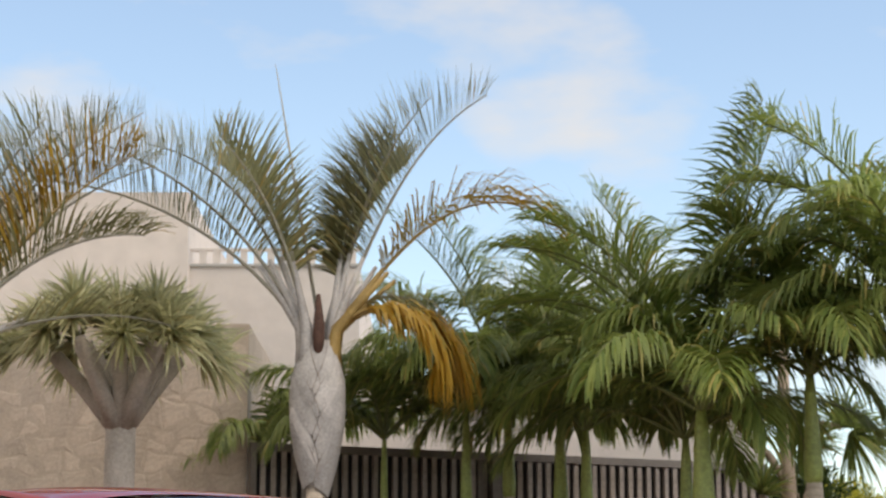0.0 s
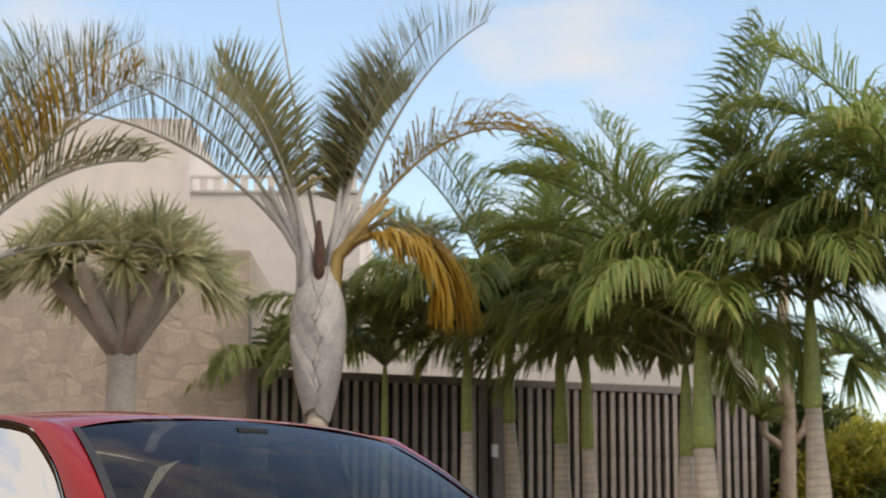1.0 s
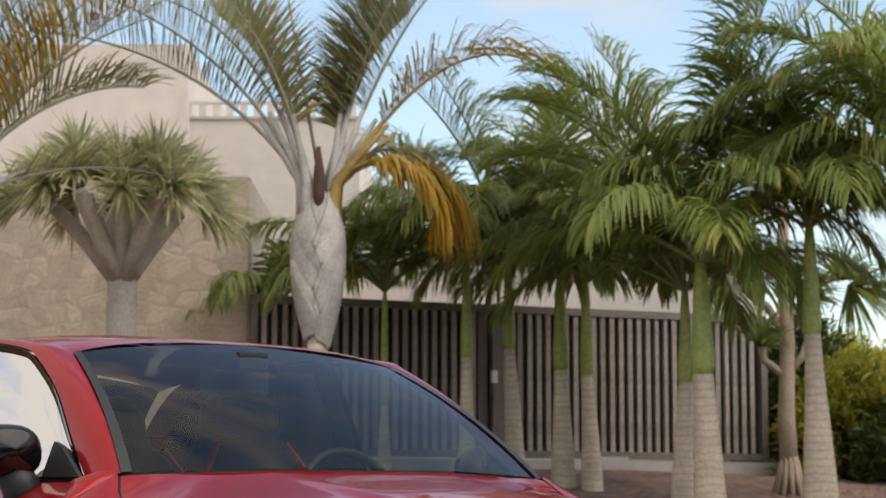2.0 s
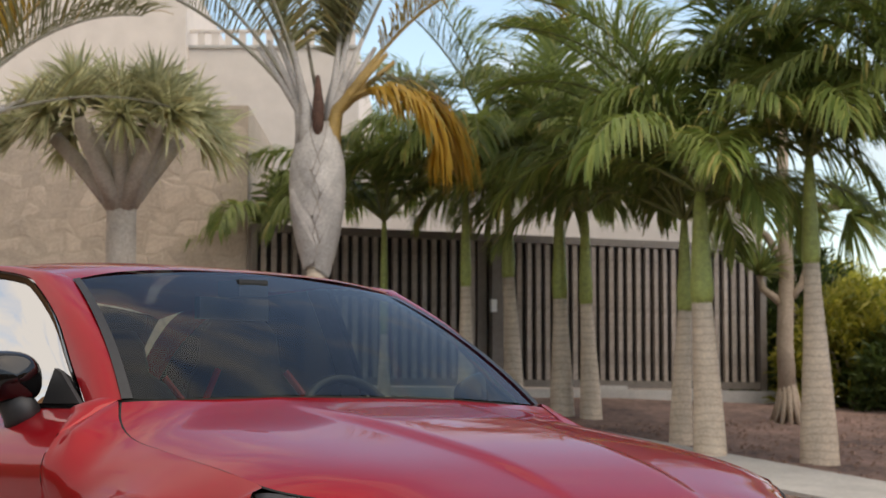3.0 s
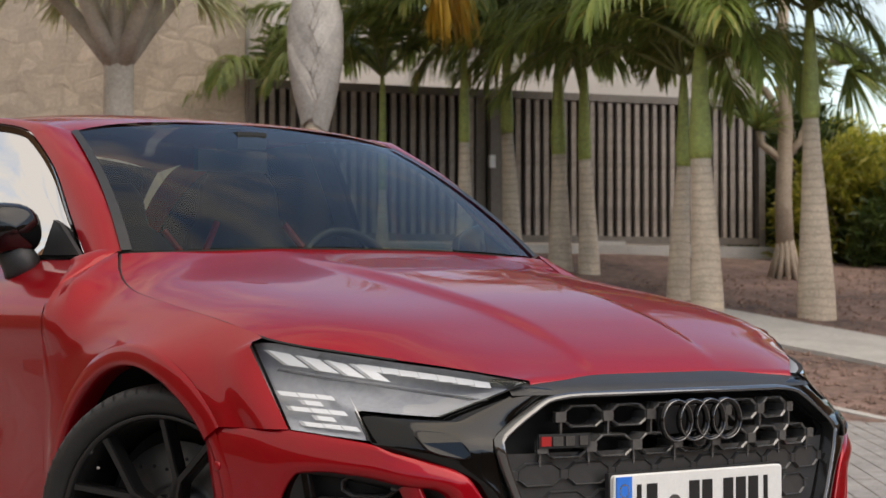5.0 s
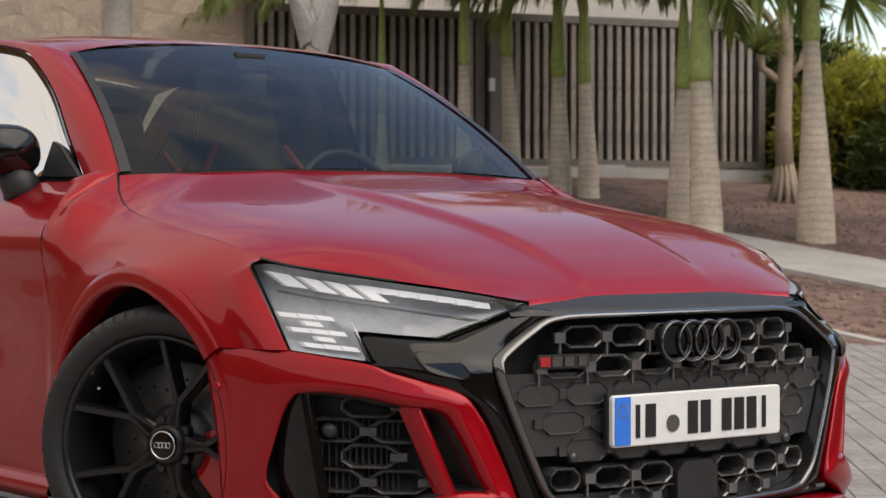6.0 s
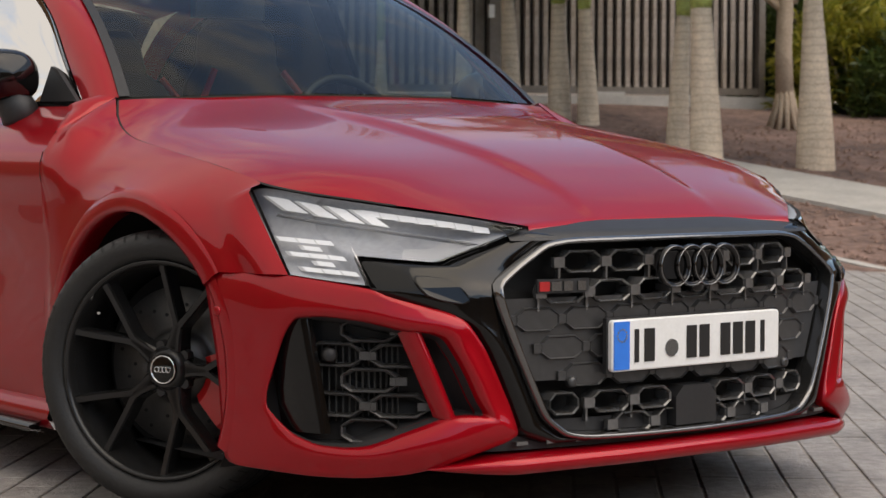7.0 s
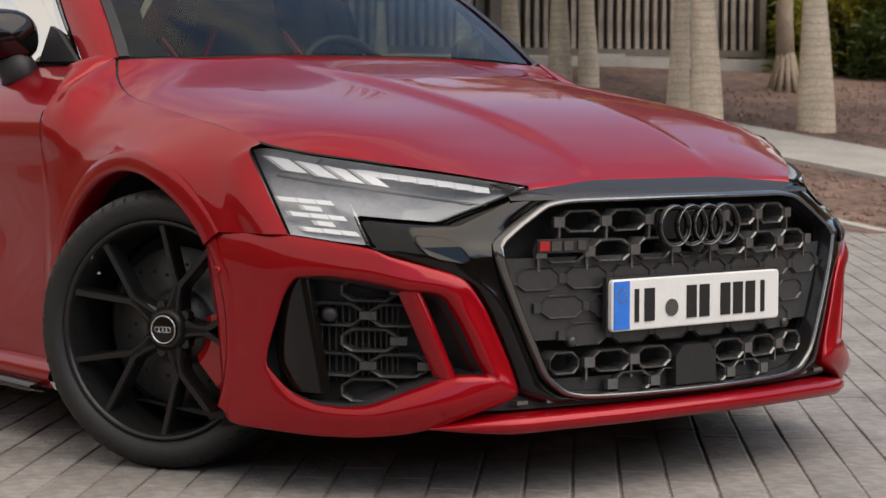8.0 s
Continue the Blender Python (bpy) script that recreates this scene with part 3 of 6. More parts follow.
triangle_palm(556, 20.0, 2.45, 3.98, 0.50, [
    (180, 56, 3.75, 62, 0.22, 0, 1.0, 1.25), (184, 64, 3.2, 52, 0.2, 0, 1.1, 1.25), (176, 72, 2.75, 66, 0.2, 0, 1.8, 1.15), 
    (0, 84, 2.1, 15, 0.2, 0, 1.5, 0.8), (3, 78, 2.7, 34, 0.2, 0, 2.2, 0.9), (355, 68, 2.95, 42, 0.25, 0, 2.6, 0.9), (0, 53, 2.85, 118, 0.75, 1, 2.8, 0.7), (4, 42, 1.75, 150, 1.2, 1, 1.3, 0.3), (345, 46, 1.55, 150, 1.3, 1, 1.2, 0.3), (12, 58, 1.5, 140, 1.0, 0, 1.3, 0.3),
    (30, 80, 2.2, 25, 0.2, 0, 1.5, 0.8), (50, 74, 2.4, 40, 0.2, 0, 1.5, 0.8), (140, 72, 2.5, 44, 0.2, 0, 1.5, 0.9), (215, 76, 2.2, 40, 0.2, 0, 1.5, 0.9)], "grey-green triangle palm with plaited grey leaf bases and one yellowed leaf", 2)
triangle_palm(-150, 18.5, 2.6, 3.6, 0.55, [
    (0, 70, 2.7, 40, 0.35, 0, 1.5, 0.9), (5, 60, 2.7, 45, 0.35, 0, 1.5, 0.9), (350, 50, 2.3, 60, 0.4, 0, 1.5, 0.8), (10, 76, 2.5, 34, 0.35, 0, 1.5, 0.9), (20, 66, 3.1, 34, 0.35, 0, 1.5, 0.9), (180, 60, 2.8, 60, 0.4, 0, 1.5, 0.8), (15, 24, 2.2, 40, 0.3, 0, 1.5, 0.7), (0, 58, 2.6, 30, 0.35, 1, 1.5, 0.9), (355, 80, 2.4, 34, 0.35, 0, 1.5, 0.9)],
    "grey-green triangle palm partly out of view beside the stone wall", 3)


# ---- dragon tree ----
def rosette(parent, c, aim, k, leaf=0.55, n=64, material=None, name="rosette"):
    r = random.Random(k)
    vs, fs = [], []
    aim = Vector(aim).normalized()
    for i in range(n):
        v = Vector((r.gauss(0, 1), r.gauss(0, 1), r.gauss(0, 1))).normalized()
        v = (v + aim * 1.05).normalized()
        ll = leaf * r.uniform(0.75, 1.15)
        w = v.cross(Vector((r.uniform(-1, 1), r.uniform(-1, 1), 1))).normalized() * 0.019
        p = Vector(c)
        j = len(vs)
        for m, wd in ((0, 1.1), (1, 1.0), (2, 0.7), (3, 0.05)):
            vs += [p - w * wd, p + w * wd]
            v = (v + Vector((0, 0, -0.07 - 0.13 * m))).normalized()
            p = p + v * ll / 3
        fs += [(j + 2 * m, j + 2 * m + 1, j + 2 * m + 3, j + 2 * m + 2) for m in range(3)]
    return obj(name, vs, fs, material or M_DRAGO, parent)


DX, DD = at_px(207, 0, 20.5), 20.5
dg = rise(DX, DD)
drago = thing("dragon_tree", PLOT @ Matrix.Translation((DX, DD, dg)), "dragon tree with pale forked trunk and umbrella of spiky leaves", "tree")
FORK = 0.879 + (1169 - 745) / 3611 * DD - dg
obj("trunk", *tube([(0, 0, -0.1), (0, 0, 0.3), (0.0, 0, FORK * 0.6), (0, 0, FORK - 0.12), (0, 0, FORK + 0.05)], [0.22, 0.17, 0.155, 0.15, 0.14], 16), M_BARK, drago, smooth=True)
r = random.Random(8)
for i in range(11):
    a = 2 * math.pi * i / 11 + 0.2
    reach = 0.70 if i % 2 else 0.40
    tip = Vector((math.cos(a) * reach, math.sin(a) * reach, FORK + 0.62 + 0.12 * r.random()))
    mid = Vector((math.cos(a) * reach * 0.5, math.sin(a) * reach * 0.5, FORK + 0.25))
    obj("branch", *tube([(math.cos(a) * 0.05, math.sin(a) * 0.05, FORK - 0.12), mid, tip], [0.095, 0.085, 0.078], 9), M_BARK, drago, smooth=True)
    for k in range(3):
        off = Vector((math.cos(a + r.uniform(-0.5, 0.5)), math.sin(a + r.uniform(-0.5, 0.5)), 0)) * (0.02 + 0.17 * k)
        rosette(drago, tip + off + Vector((0, 0, 0.04 + 0.13 * (2 - k))), (off.x * 4.0, off.y * 4.0, 0.75 - 0.28 * k), i * 7 + k, 0.52, 66)

# ---- screw pine: tan stem on prop roots, forked arms with leaf tufts ----
SX, SD = at_px(1388, 0, 23.0), 23.0
sg_ = rise(SX, SD)
pine = thing("screw_pine", PLOT @ Matrix.Translation((SX, SD, sg_)), "screw pine with pale tan stem standing on prop roots", "tree")
obj("trunk", *tube([(0, 0, 0.30), (-0.02, 0, 0.9), (0.01, 0, 1.7), (-0.03, 0, 2.6), (0, 0, 3.4)], [0.105, 0.095, 0.085, 0.075, 0.06], 12), M_BARK2, pine, smooth=True)
for i in range(12):
    a = 2 * math.pi * i / 12
    obj("prop_root", *tube([(math.cos(a) * 0.05, math.sin(a) * 0.05, 0.52), (math.cos(a) * 0.11, math.sin(a) * 0.11, 0.22), (math.cos(a) * 0.20, math.sin(a) * 0.20, -0.04)], [0.03, 0.034, 0.03], 6), M_BARK2, pine, smooth=True)
for k, pts in enumerate([((0, 0, 1.75), (-0.2, 0.02, 2.1), (-0.42, 0, 2.28), (-0.5, 0, 2.5)), ((0, 0, 1.35), (0.18, 0, 1.55), (0.26, 0, 1.8), (0.24, 0.05, 2.2)), ((0, 0, 2.2), (0.2, 0, 2.35), (0.42, 0, 2.45), (0.62, 0, 2.42)), ((0, 0, 1.3), (-0.15, 0, 1.42), (-0.26, 0, 1.5), (-0.3, 0, 1.66))]):
    obj("arm", *tube(pts, [0.05, 0.045, 0.042, 0.035], 8), M_BARK2, pine, smooth=True)
    rosette(pine, pts[-1], (0.2, 0, 0.5), 90 + k, 0.55, 60, M_LEAF, "leaf_tuft")
rosette(pine, (0, 0, 3.4), (0, 0, 0.6), 97, 0.7, 90, M_LEAF2, "leaf_tuft")
rosette(pine, (0.72, 0, 2.35), (0.3, 0, -0.2), 98, 0.8, 70, M_LEAF2, "leaf_tuft")


# ---- shrubs beyond the end of the fence ----
def shrub(s, d, w, h, k, label, material, z0=0.0):
    r = random.Random(k)
    sh = thing("shrub", PLOT @ Matrix.Translation((s, d, rise(s, d) + z0)), label, "shrub", "shrubs beyond the fence")
    stems, vs, fs = [], [], []
    for i in range(7):
        a = r.uniform(0, 6.28)
        stems.append(tube([(0, 0, -0.1), (math.cos(a) * w * 0.15, math.sin(a) * w * 0.12, h * 0.4), (math.cos(a) * w * 0.3, math.sin(a) * w * 0.25, h * 0.75)], [0.03, 0.02, 0.008], 5))
    obj("stem", *join(stems), M_BARK2, sh)
    for i in range(230):
        u, v = r.uniform(-1, 1), r.uniform(-1, 1)
        c = Vector((u * w / 2, v * w / 3, h * (0.0 + 0.96 * (1 - u * u * 0.6) * r.random() ** 0.7)))
        aim = Vector((u, v - 0.4, 0.7 + r.random())).normalized()
        for q in range(22):
            dv = (aim + Vector((r.gauss(0, 0.6), r.gauss(0, 0.6), r.gauss(0, 0.5)))).normalized()
            ll = r.uniform(0.10, 0.24)
            wv = dv.cross(Vector((r.gauss(0, 1), r.gauss(0, 1), r.gauss(0, 1)))).normalized() * 0.019
            p0 = c + Vector((r.gauss(0, 0.07), r.gauss(0, 0.07), r.gauss(0, 0.07)))
            p1 = p0 + dv * ll * 0.55
            p2 = p1 + (dv + Vector((0, 0, -0.5))).normalized() * ll * 0.45
            j = len(vs)
            vs += [p0 - wv * 0.4, p0 + wv * 0.4, p1 - wv, p1 + wv, p2]
            fs += [(j, j + 1, j + 3, j + 2), (j + 2, j + 3, j + 4)]
    obj("foliage", vs, fs, material, sh)
    return sh


for i, (s, d, w, h, m, z0) in enumerate([(5.1, 25.5, 1.6, 1.5, M_HEDGE, 0), (6.0, 25.2, 1.9, 1.35, M_HEDGE2, 0), (6.3, 26.6, 2.2, 1.75, M_HEDGE, 0), (4.7, 26.8, 1.5, 2.1, M_HEDGE2, 0), (7.6, 26.0, 2.2, 1.7, M_HEDGE2, 0), (5.3, 28.5, 2.4, 2.0, M_HEDGE, 0), (4.6, 27.4, 1.4, 1.9, M_HEDGE2, 0), (5.6, 27.3, 1.8, 1.6, M_HEDGE, 0), (5.2, 26.2, 1.7, 0.8, M_HEDGE2, 0), (6.5, 25.9, 1.9, 0.9, M_HEDGE2, 0), (5.9, 29.5, 3.0, 1.6, M_HEDGE2, 0), (8.2, 28.0, 3.0, 1.5, M_HEDGE2, 0)]):
    shrub(s, d, w, h, 40 + i, "yellow-green feathery shrub on the gravel" if m is M_HEDGE else "dense dark green shrub on the gravel", m, z0)


# unseen walls added behind and beside the drive to darken the car's reflections
for nm, args in (("boundary_wall_west", (-10.6, -10.2, -9, 22)), ("boundary_wall_south", (-10.6, 11.4, -9.4, -9.0)), ("boundary_wall_east", (11.0, 11.4, -9, 30))):
    x0, x1, y0, y1 = args
    hgt = 2.9 if nm.endswith("west") else 3.8
    w_ = plot_obj(nm, *box((x0 + x1) / 2, (y0 + y1) / 2, hgt / 2 - 0.1, x1 - x0, y1 - y0, hgt), M_REFLECTWALL)
    tagged(w_, "unseen plain rust-brown wall added to darken reflections on the car", "wall", kind="structure")


# ---- car: x forward from the front axle, y to its left, z up ----
PLAN = [(0, 0.885), (0.2, 0.878), (0.4, 0.845), (0.51, 0.818), (0.6, 0.772), (0.7, 0.69), (0.78, 0.58), (0.84, 0.45), (0.875, 0.32), (0.90, 0.15), (0.912, -0.05), (0.915, -0.3)]
_px, _py = [a for a, _ in PLAN], [b for _, b in PLAN]


def nose(y, z=0.5):
    """How far forward the nose reaches at that half-width and height."""
    y = abs(y)
    i = max(0, min(len(_px) - 2, int(np.searchsorted(_px, y)) - 1))
    x0, x1 = _px[i], _px[i + 1]
    sl = lambda k: 0.0 if k == 0 else (_py[min(k + 1, len(_px) - 1)] - _py[k - 1]) / (_px[min(k + 1, len(_px) - 1)] - _px[k - 1])
    h, t = x1 - x0, (y - x0) / (x1 - x0)
    v = (2 * t ** 3 - 3 * t * t + 1) * _py[i] + (t ** 3 - 2 * t * t + t) * h * sl(i) + (3 * t * t - 2 * t ** 3) * _py[i + 1] + (t ** 3 - t * t) * h * sl(i + 1)
    k = min(1, max(0, (y - 0.40) / 0.25))
    return v - max(0, min(z, 0.70) - 0.53) * (0.38 + 0.62 * k * k * (3 - 2 * k)) - max(0, z - 0.70) * 0.3


def on_nose(y, z, out=0.0):
    return Vector((nose(y, z) + out, y, z))


car = thing("car", Matrix.Identity(4), "red metallic sports sedan parked on grey paving, front wheels turned", "car")


V = Vector


def mirrored(verts, s):
    return [(v[0], v[1] * s, v[2]) for v in verts]


def panel(name, rows, material, s=1, parent=None, label="", flip=False, closed=False, thick=0.0, smooth=True):
    """A panel from rows of points, given for the left half; s = -1 builds the right one."""
    m = len(rows[0])
    vs = mirrored([v for r_ in rows for v in r_], s)
    return obj(name, vs, grid_faces(len(rows), m, closed, flip != (s < 0)), material, parent or car, label, smooth)


def blend_rows(a, b, n, bulge=None):
    """n rows between two curves of as many points, with an outward swell."""
    rows = []
    for i in range(n):
        t = i / (n - 1)
        w = 4 * t * (1 - t)
        rows.append([p.lerp(q, t) + (bulge(p.lerp(q, t)) * w if bulge else Vector((0, 0, 0))) for p, q in zip(a, b)])
    return rows


# hood: sections across, from the leading edge to the cowl
HOOD = [  # x at middle, z at middle, then edge: x, y, z
    (0.765, 0.668, 0.778, 0.405, 0.668), (0.70, 0.712, 0.657, 0.531, 0.696), (0.60, 0.754, 0.524, 0.642, 0.719), (0.42, 0.811, 0.357, 0.772, 0.750), (0.22, 0.856, 0.16, 0.792, 0.792),
    (-0.02, 0.902, -0.10, 0.780, 0.830), (-0.22, 0.938, -0.30, 0.762, 0.862), (-0.33, 0.960, -0.41, 0.735, 0.905), (-0.375, 0.972, -0.475, 0.700, 0.955)]


def hood_section(xm, zm, xe, ye, ze, n=44):
    row = []
    for k in range(2 * n - 1):
        u = k / (n - 1) - 1
        a = abs(u)
        full_ = 6.2 - 2.6 * min(1, max(0, (xm - 0.45) / 0.3))
        z = zm + (ze - zm) * (0.16 * a ** 2 + 0.84 * a ** full_)
        yk = 0.205 + 0.09 * min(1, max(0, (0.65 - xm) / 1.0))
        dome = 0.013 / (1 + math.exp((a * ye - yk) * 150)) * min(1, max(0, (0.77 - xm) * 4.0)) * min(1, max(0, (xm + 0.36) * 3.0))
        side = -0.006 * math.sin(math.pi * min(1, max(0, (a * ye - yk) / max(0.05, ye - yk)))) * min(1, max(0, (0.77 - xm) * 4.0))
        x = xm + (xe - xm) * a ** 2.2
        row.append(Vector((x, ye * u, z + dome + side - 0.004)))
    return row


keys = [curve([Vector(h[:3]) for h in HOOD], 46), curve([Vector(h[2:]) for h in HOOD], 46)]
mid = curve([Vector((h[0], h[1], 0)) for h in HOOD], 46)
edge = keys[1]
hrows = [hood_section(m_.x, m_.y, e_.x, e_.y, e_.z) for m_, e_ in zip(mid, edge)]
front = [v + Vector((0.006, 0, -0.022)) for v in hrows[0]]
hood = panel("hood", [front] + hrows, M_RED, flip=True)
for s in (-1, 1):
    e_line = [r_[-1] for r_ in hrows[9:]]
    panel("hood_gap", [[p + V((0, -0.0015, 0.0015)) for p in e_line], [p + V((0, 0.0045, -0.0015)) for p in e_line]], M_VOID, s)

# hood shut line and everything under it: a dark tray
panel("engine_tray", [[Vector((v.x - 0.03, v.y * 0.985, v.z - 0.05)) for v in r_] for r_ in hrows[::5]], M_VOID, flip=True)

ARC, ARZ = -0.045, 0.325


def arch_pt(deg, rad, y):
    return Vector((ARC + rad * math.cos(radians(deg)), y, ARZ + rad * math.sin(radians(deg))))


def herm(table, t):
    """Smooth value of a table of (t, vector)."""
    ks = [a for a, _ in table]
    i = max(0, min(len(ks) - 2, int(np.searchsorted(ks, t)) - 1))
    sl = lambda k: (table[min(k + 1, len(ks) - 1)][1] - table[max(k - 1, 0)][1]) / (ks[min(k + 1, len(ks) - 1)] - ks[max(k - 1, 0)])
    h, q = ks[i + 1] - ks[i], (t - ks[i]) / (ks[i + 1] - ks[i])
    return table[i][1] * (2 * q ** 3 - 3 * q * q + 1) + sl(i) * h * (q ** 3 - 2 * q * q + q) + table[i + 1][1] * (3 * q * q - 2 * q ** 3) + sl(i + 1) * h * (q ** 3 - q * q)


def half_width(x):
    return float(np.interp(-x, [-b for _, b in PLAN], [a for a, _ in PLAN]))


# side section of the doors: height, half-width
SIDE = [(0.18, 0.885), (0.30, 0.893), (0.42, 0.900), (0.55, 0.905), (0.66, 0.910), (0.75, 0.912), (0.82, 0.900), (0.875, 0.868), (0.925, 0.800)]


def body_side(x, z):
    y = float(np.interp(z, [a for a, _ in SIDE], [b for _, b in SIDE]))
    crease = 0.016 * math.exp(-((z - 0.79) / 0.05) ** 2) - 0.020 * math.exp(-((z - 0.55) / 0.12) ** 2) * min(1, max(0, (-0.55 - x) * 2)) + 0.016 * math.exp(-((z - 0.30) / 0.07) ** 2) * min(1, max(0, (-0.52 - x) * 2))
    taper = 1 - 0.05 * max(0, (-x - 2.2)) ** 1.5
    return (y + crease) * taper


def door_edge(z):
    """Where the front door meets the fender."""
    return float(np.interp(z, [0.185, 0.5, 0.76, 0.872, 0.945], [-0.520, -0.493, -0.474, -0.484, -0.572]))


# crest of the fender from the pillar foot to the lamp: x, y, z
CREST = [(-0.575, V((0, 0.742, 0.944))), (-0.485, V((0, 0.705, 0.957))), (-0.42, V((0, 0.737, 0.906))), (-0.30, V((0, 0.767, 0.862))), (-0.10, V((0, 0.785, 0.830))), (0.155, V((0, 0.797, 0.792))), (0.35, V((0, 0.799, 0.753))), (0.50, V((0, 0.780, 0.71)))]


def fender_y(x, z):
    """Half-width of the wing: it rolls over from the crest and swells into the wheel arch."""
    c = herm(CREST, min(0.5, max(-0.575, x)))
    wide = min(0.914, half_width(x) + 0.004)
    s_ = min(1, max(0, (c.z - z) / 0.17))
    y = c.y + (wide - c.y) * (1 - (1 - s_) ** 2.2)
    hollow = 0.010 * math.exp(-((math.hypot(x - ARC, z - ARZ) - 0.47) / 0.035) ** 2) * min(1, max(0, (x + 0.42) * 5))
    k = min(1, max(0, (-0.30 - x) / 0.17))
    k = k * k * (3 - 2 * k) * min(1, max(0, (0.955 - z) / 0.07))
    return (y - hollow * s_) * (1 - k) + body_side(x, z) * k


# rim of the wing seen round the wheel: angle, place
WING = [(35.5, V((0.474, 0.818, 0.561))), (46, V((0.402, 0.818, 0.640))), (54, V((0.320, 0.822, 0.741))), (59, V((0.335, 0.794, 0.753))), (75, V((0.155, 0.797, 0.791))), (93, V((-0.10, 0.785, 0.829))), (110, V((-0.30, 0.767, 0.861))),
        (120, V((-0.42, 0.737, 0.905))), (127, V((-0.485, 0.703, 0.958)))]
for z_, a_w in ((0.872, 139), (0.83, 145), (0.79, 150), (0.74, 155), (0.66, 163), (0.55, 173), (0.40, 184), (0.28, 194), (0.185, 200)):
    WING.append((a_w, V((door_edge(z_), body_side(door_edge(z_), z_), z_))))


def fender_rows(n=84, m=22, rad=0.405, ya=0.912):
    rows = []
    ks = [k_ for k_, _ in WING]
    for k in range(m):
        t = k / (m - 1)
        row = []
        for i in range(n):
            a = 35.5 + 164.5 * i / (n - 1)
            p = arch_pt(a, rad, ya)
            p.y = min(ya, half_width(p.x) + 0.005)
            q = herm(WING, a) if 60 < a < 118 else V([float(np.interp(a, ks, [v_[c_] for _, v_ in WING])) for c_ in range(3)])
            w = p.lerp(q, t)
            w.y = fender_y(w.x, w.z) + (p.y - fender_y(p.x, p.z)) * (1 - t) ** 3 + (q.y - fender_y(q.x, q.z)) * t ** 5
            row.append(w)
        rows.append(row)
    return rows


for s in (-1, 1):
    panel("front_fender", fender_rows(), M_RED, s, flip=False)
    # foot of the pillar, between hood corner and door
    ca, cb = V((-0.485, 0.703, 0.958)), V((-0.572, 0.742, 0.944))
    foot = []
    for t in np.linspace(0, 1, 9):
        low = 0.944 + (0.872 - 0.944) * t
        pd = V((door_edge(low), body_side(door_edge(low), low), low))
        ph = ca.lerp(V((-0.484, 0.8695, 0.872)), t)
        foot.append([ph.lerp(pd if t else cb, u) + V((0, 0.012, 0.012)) * (4 * u * (1 - u) * (1 - t)) for u in np.linspace(0, 1, 9)])
    panel("pillar_foot", foot, M_RED, s)
    # flared arch band and its inner lip
    band_rows = []
    for rad, y in ((0.414, 0.906), (0.409, 0.914), (0.402, 0.918), (0.368, 0.925), (0.361, 0.922), (0.357, 0.90), (0.362, 0.86)):
        band_rows.append([arch_pt(a, rad, min(y, half_width(ARC + rad * math.cos(radians(a))) + 0.004 + (y - 0.905) * min(1, max(0.3, (a - 20) / 60)))) for a in np.linspace(34.5, 205, 60)])
    lip_rows = [[arch_pt(a, rad, half_width(ARC + rad * math.cos(radians(a))) + o) for a in np.linspace(-24, 36, 24)] for rad, o in ((0.395, 0.001), (0.372, 0.003), (0.362, 0.002), (0.357, -0.010), (0.362, -0.05))]
    panel("bumper_arch_lip", lip_rows, M_RED, s, flip=True)
    panel("wheel_arch", band_rows, M_RED, s, flip=True, label="flared red wheel arch")
    well = [[arch_pt(a, rad, min(y, half_width(ARC + rad * math.cos(radians(a))) - 0.016)) for a in np.linspace(-32, 212, 40)] for rad, y in ((0.375, 0.895), (0.372, 0.60), (0.37, 0.42))]
    panel("arch_liner", well, M_VOID, s, flip=True)
    vs = [(ARC, 0.42 * s, ARZ)] + [tuple(V((v.x, v.y * s, v.z))) for v in well[-1]]
    obj("arch_wall", vs, [(0, k, k + 1) for k in range(1, 40)], M_VOID, car)

# front bumper: a shell round the side vents
OUTER = [(0.888, 0.562), (0.874, 0.562), (0.857, 0.561), (0.817, 0.561), (0.773, 0.549), (0.729, 0.537), (0.704, 0.52), (0.661, 0.505), (0.604, 0.487), (0.574, 0.467), (0.542, 0.413), (0.514, 0.346), (0.489, 0.286),
         (0.470, 0.227), (0.495, 0.212), (0.541, 0.196), (0.633, 0.158), (0.679, 0.146), (0.743, 0.136), (0.797, 0.134), (0.843, 0.138), (0.876, 0.142), (0.878, 0.201), (0.879, 0.276), (0.881, 0.375), (0.885, 0.473)]
INNER = [(0.832, 0.423), (0.826, 0.45), (0.819, 0.470), (0.80, 0.474), (0.784, 0.475), (0.735, 0.466), (0.706, 0.456), (0.679, 0.447), (0.640, 0.444), (0.614, 0.432), (0.589, 0.384), (0.572, 0.345), (0.555, 0.30),
         (0.537, 0.268), (0.569, 0.272), (0.605, 0.270), (0.683, 0.232), (0.71, 0.216), (0.732, 0.204), (0.760, 0.199), (0.797, 0.202), (0.820, 0.22), (0.832, 0.24), (0.847, 0.276), (0.846, 0.311), (0.840, 0.361)]
n_loop = len(OUTER)


def dense(loop, k):
    out = []
    for i in range(len(loop)):
        a, b = loop[i], loop[(i + 1) % len(loop)]
        for j in range(k):
            out.append((a[0] + (b[0] - a[0]) * j / k, a[1] + (b[1] - a[1]) * j / k))
    return out


def soften(loop, it=2):
    for _ in range(it):
        loop = [tuple(0.25 * loop[i - 1][c] + 0.5 * loop[i][c] + 0.25 * loop[(i + 1) % len(loop)][c] for c in (0, 1)) for i in range(len(loop))]
    return loop


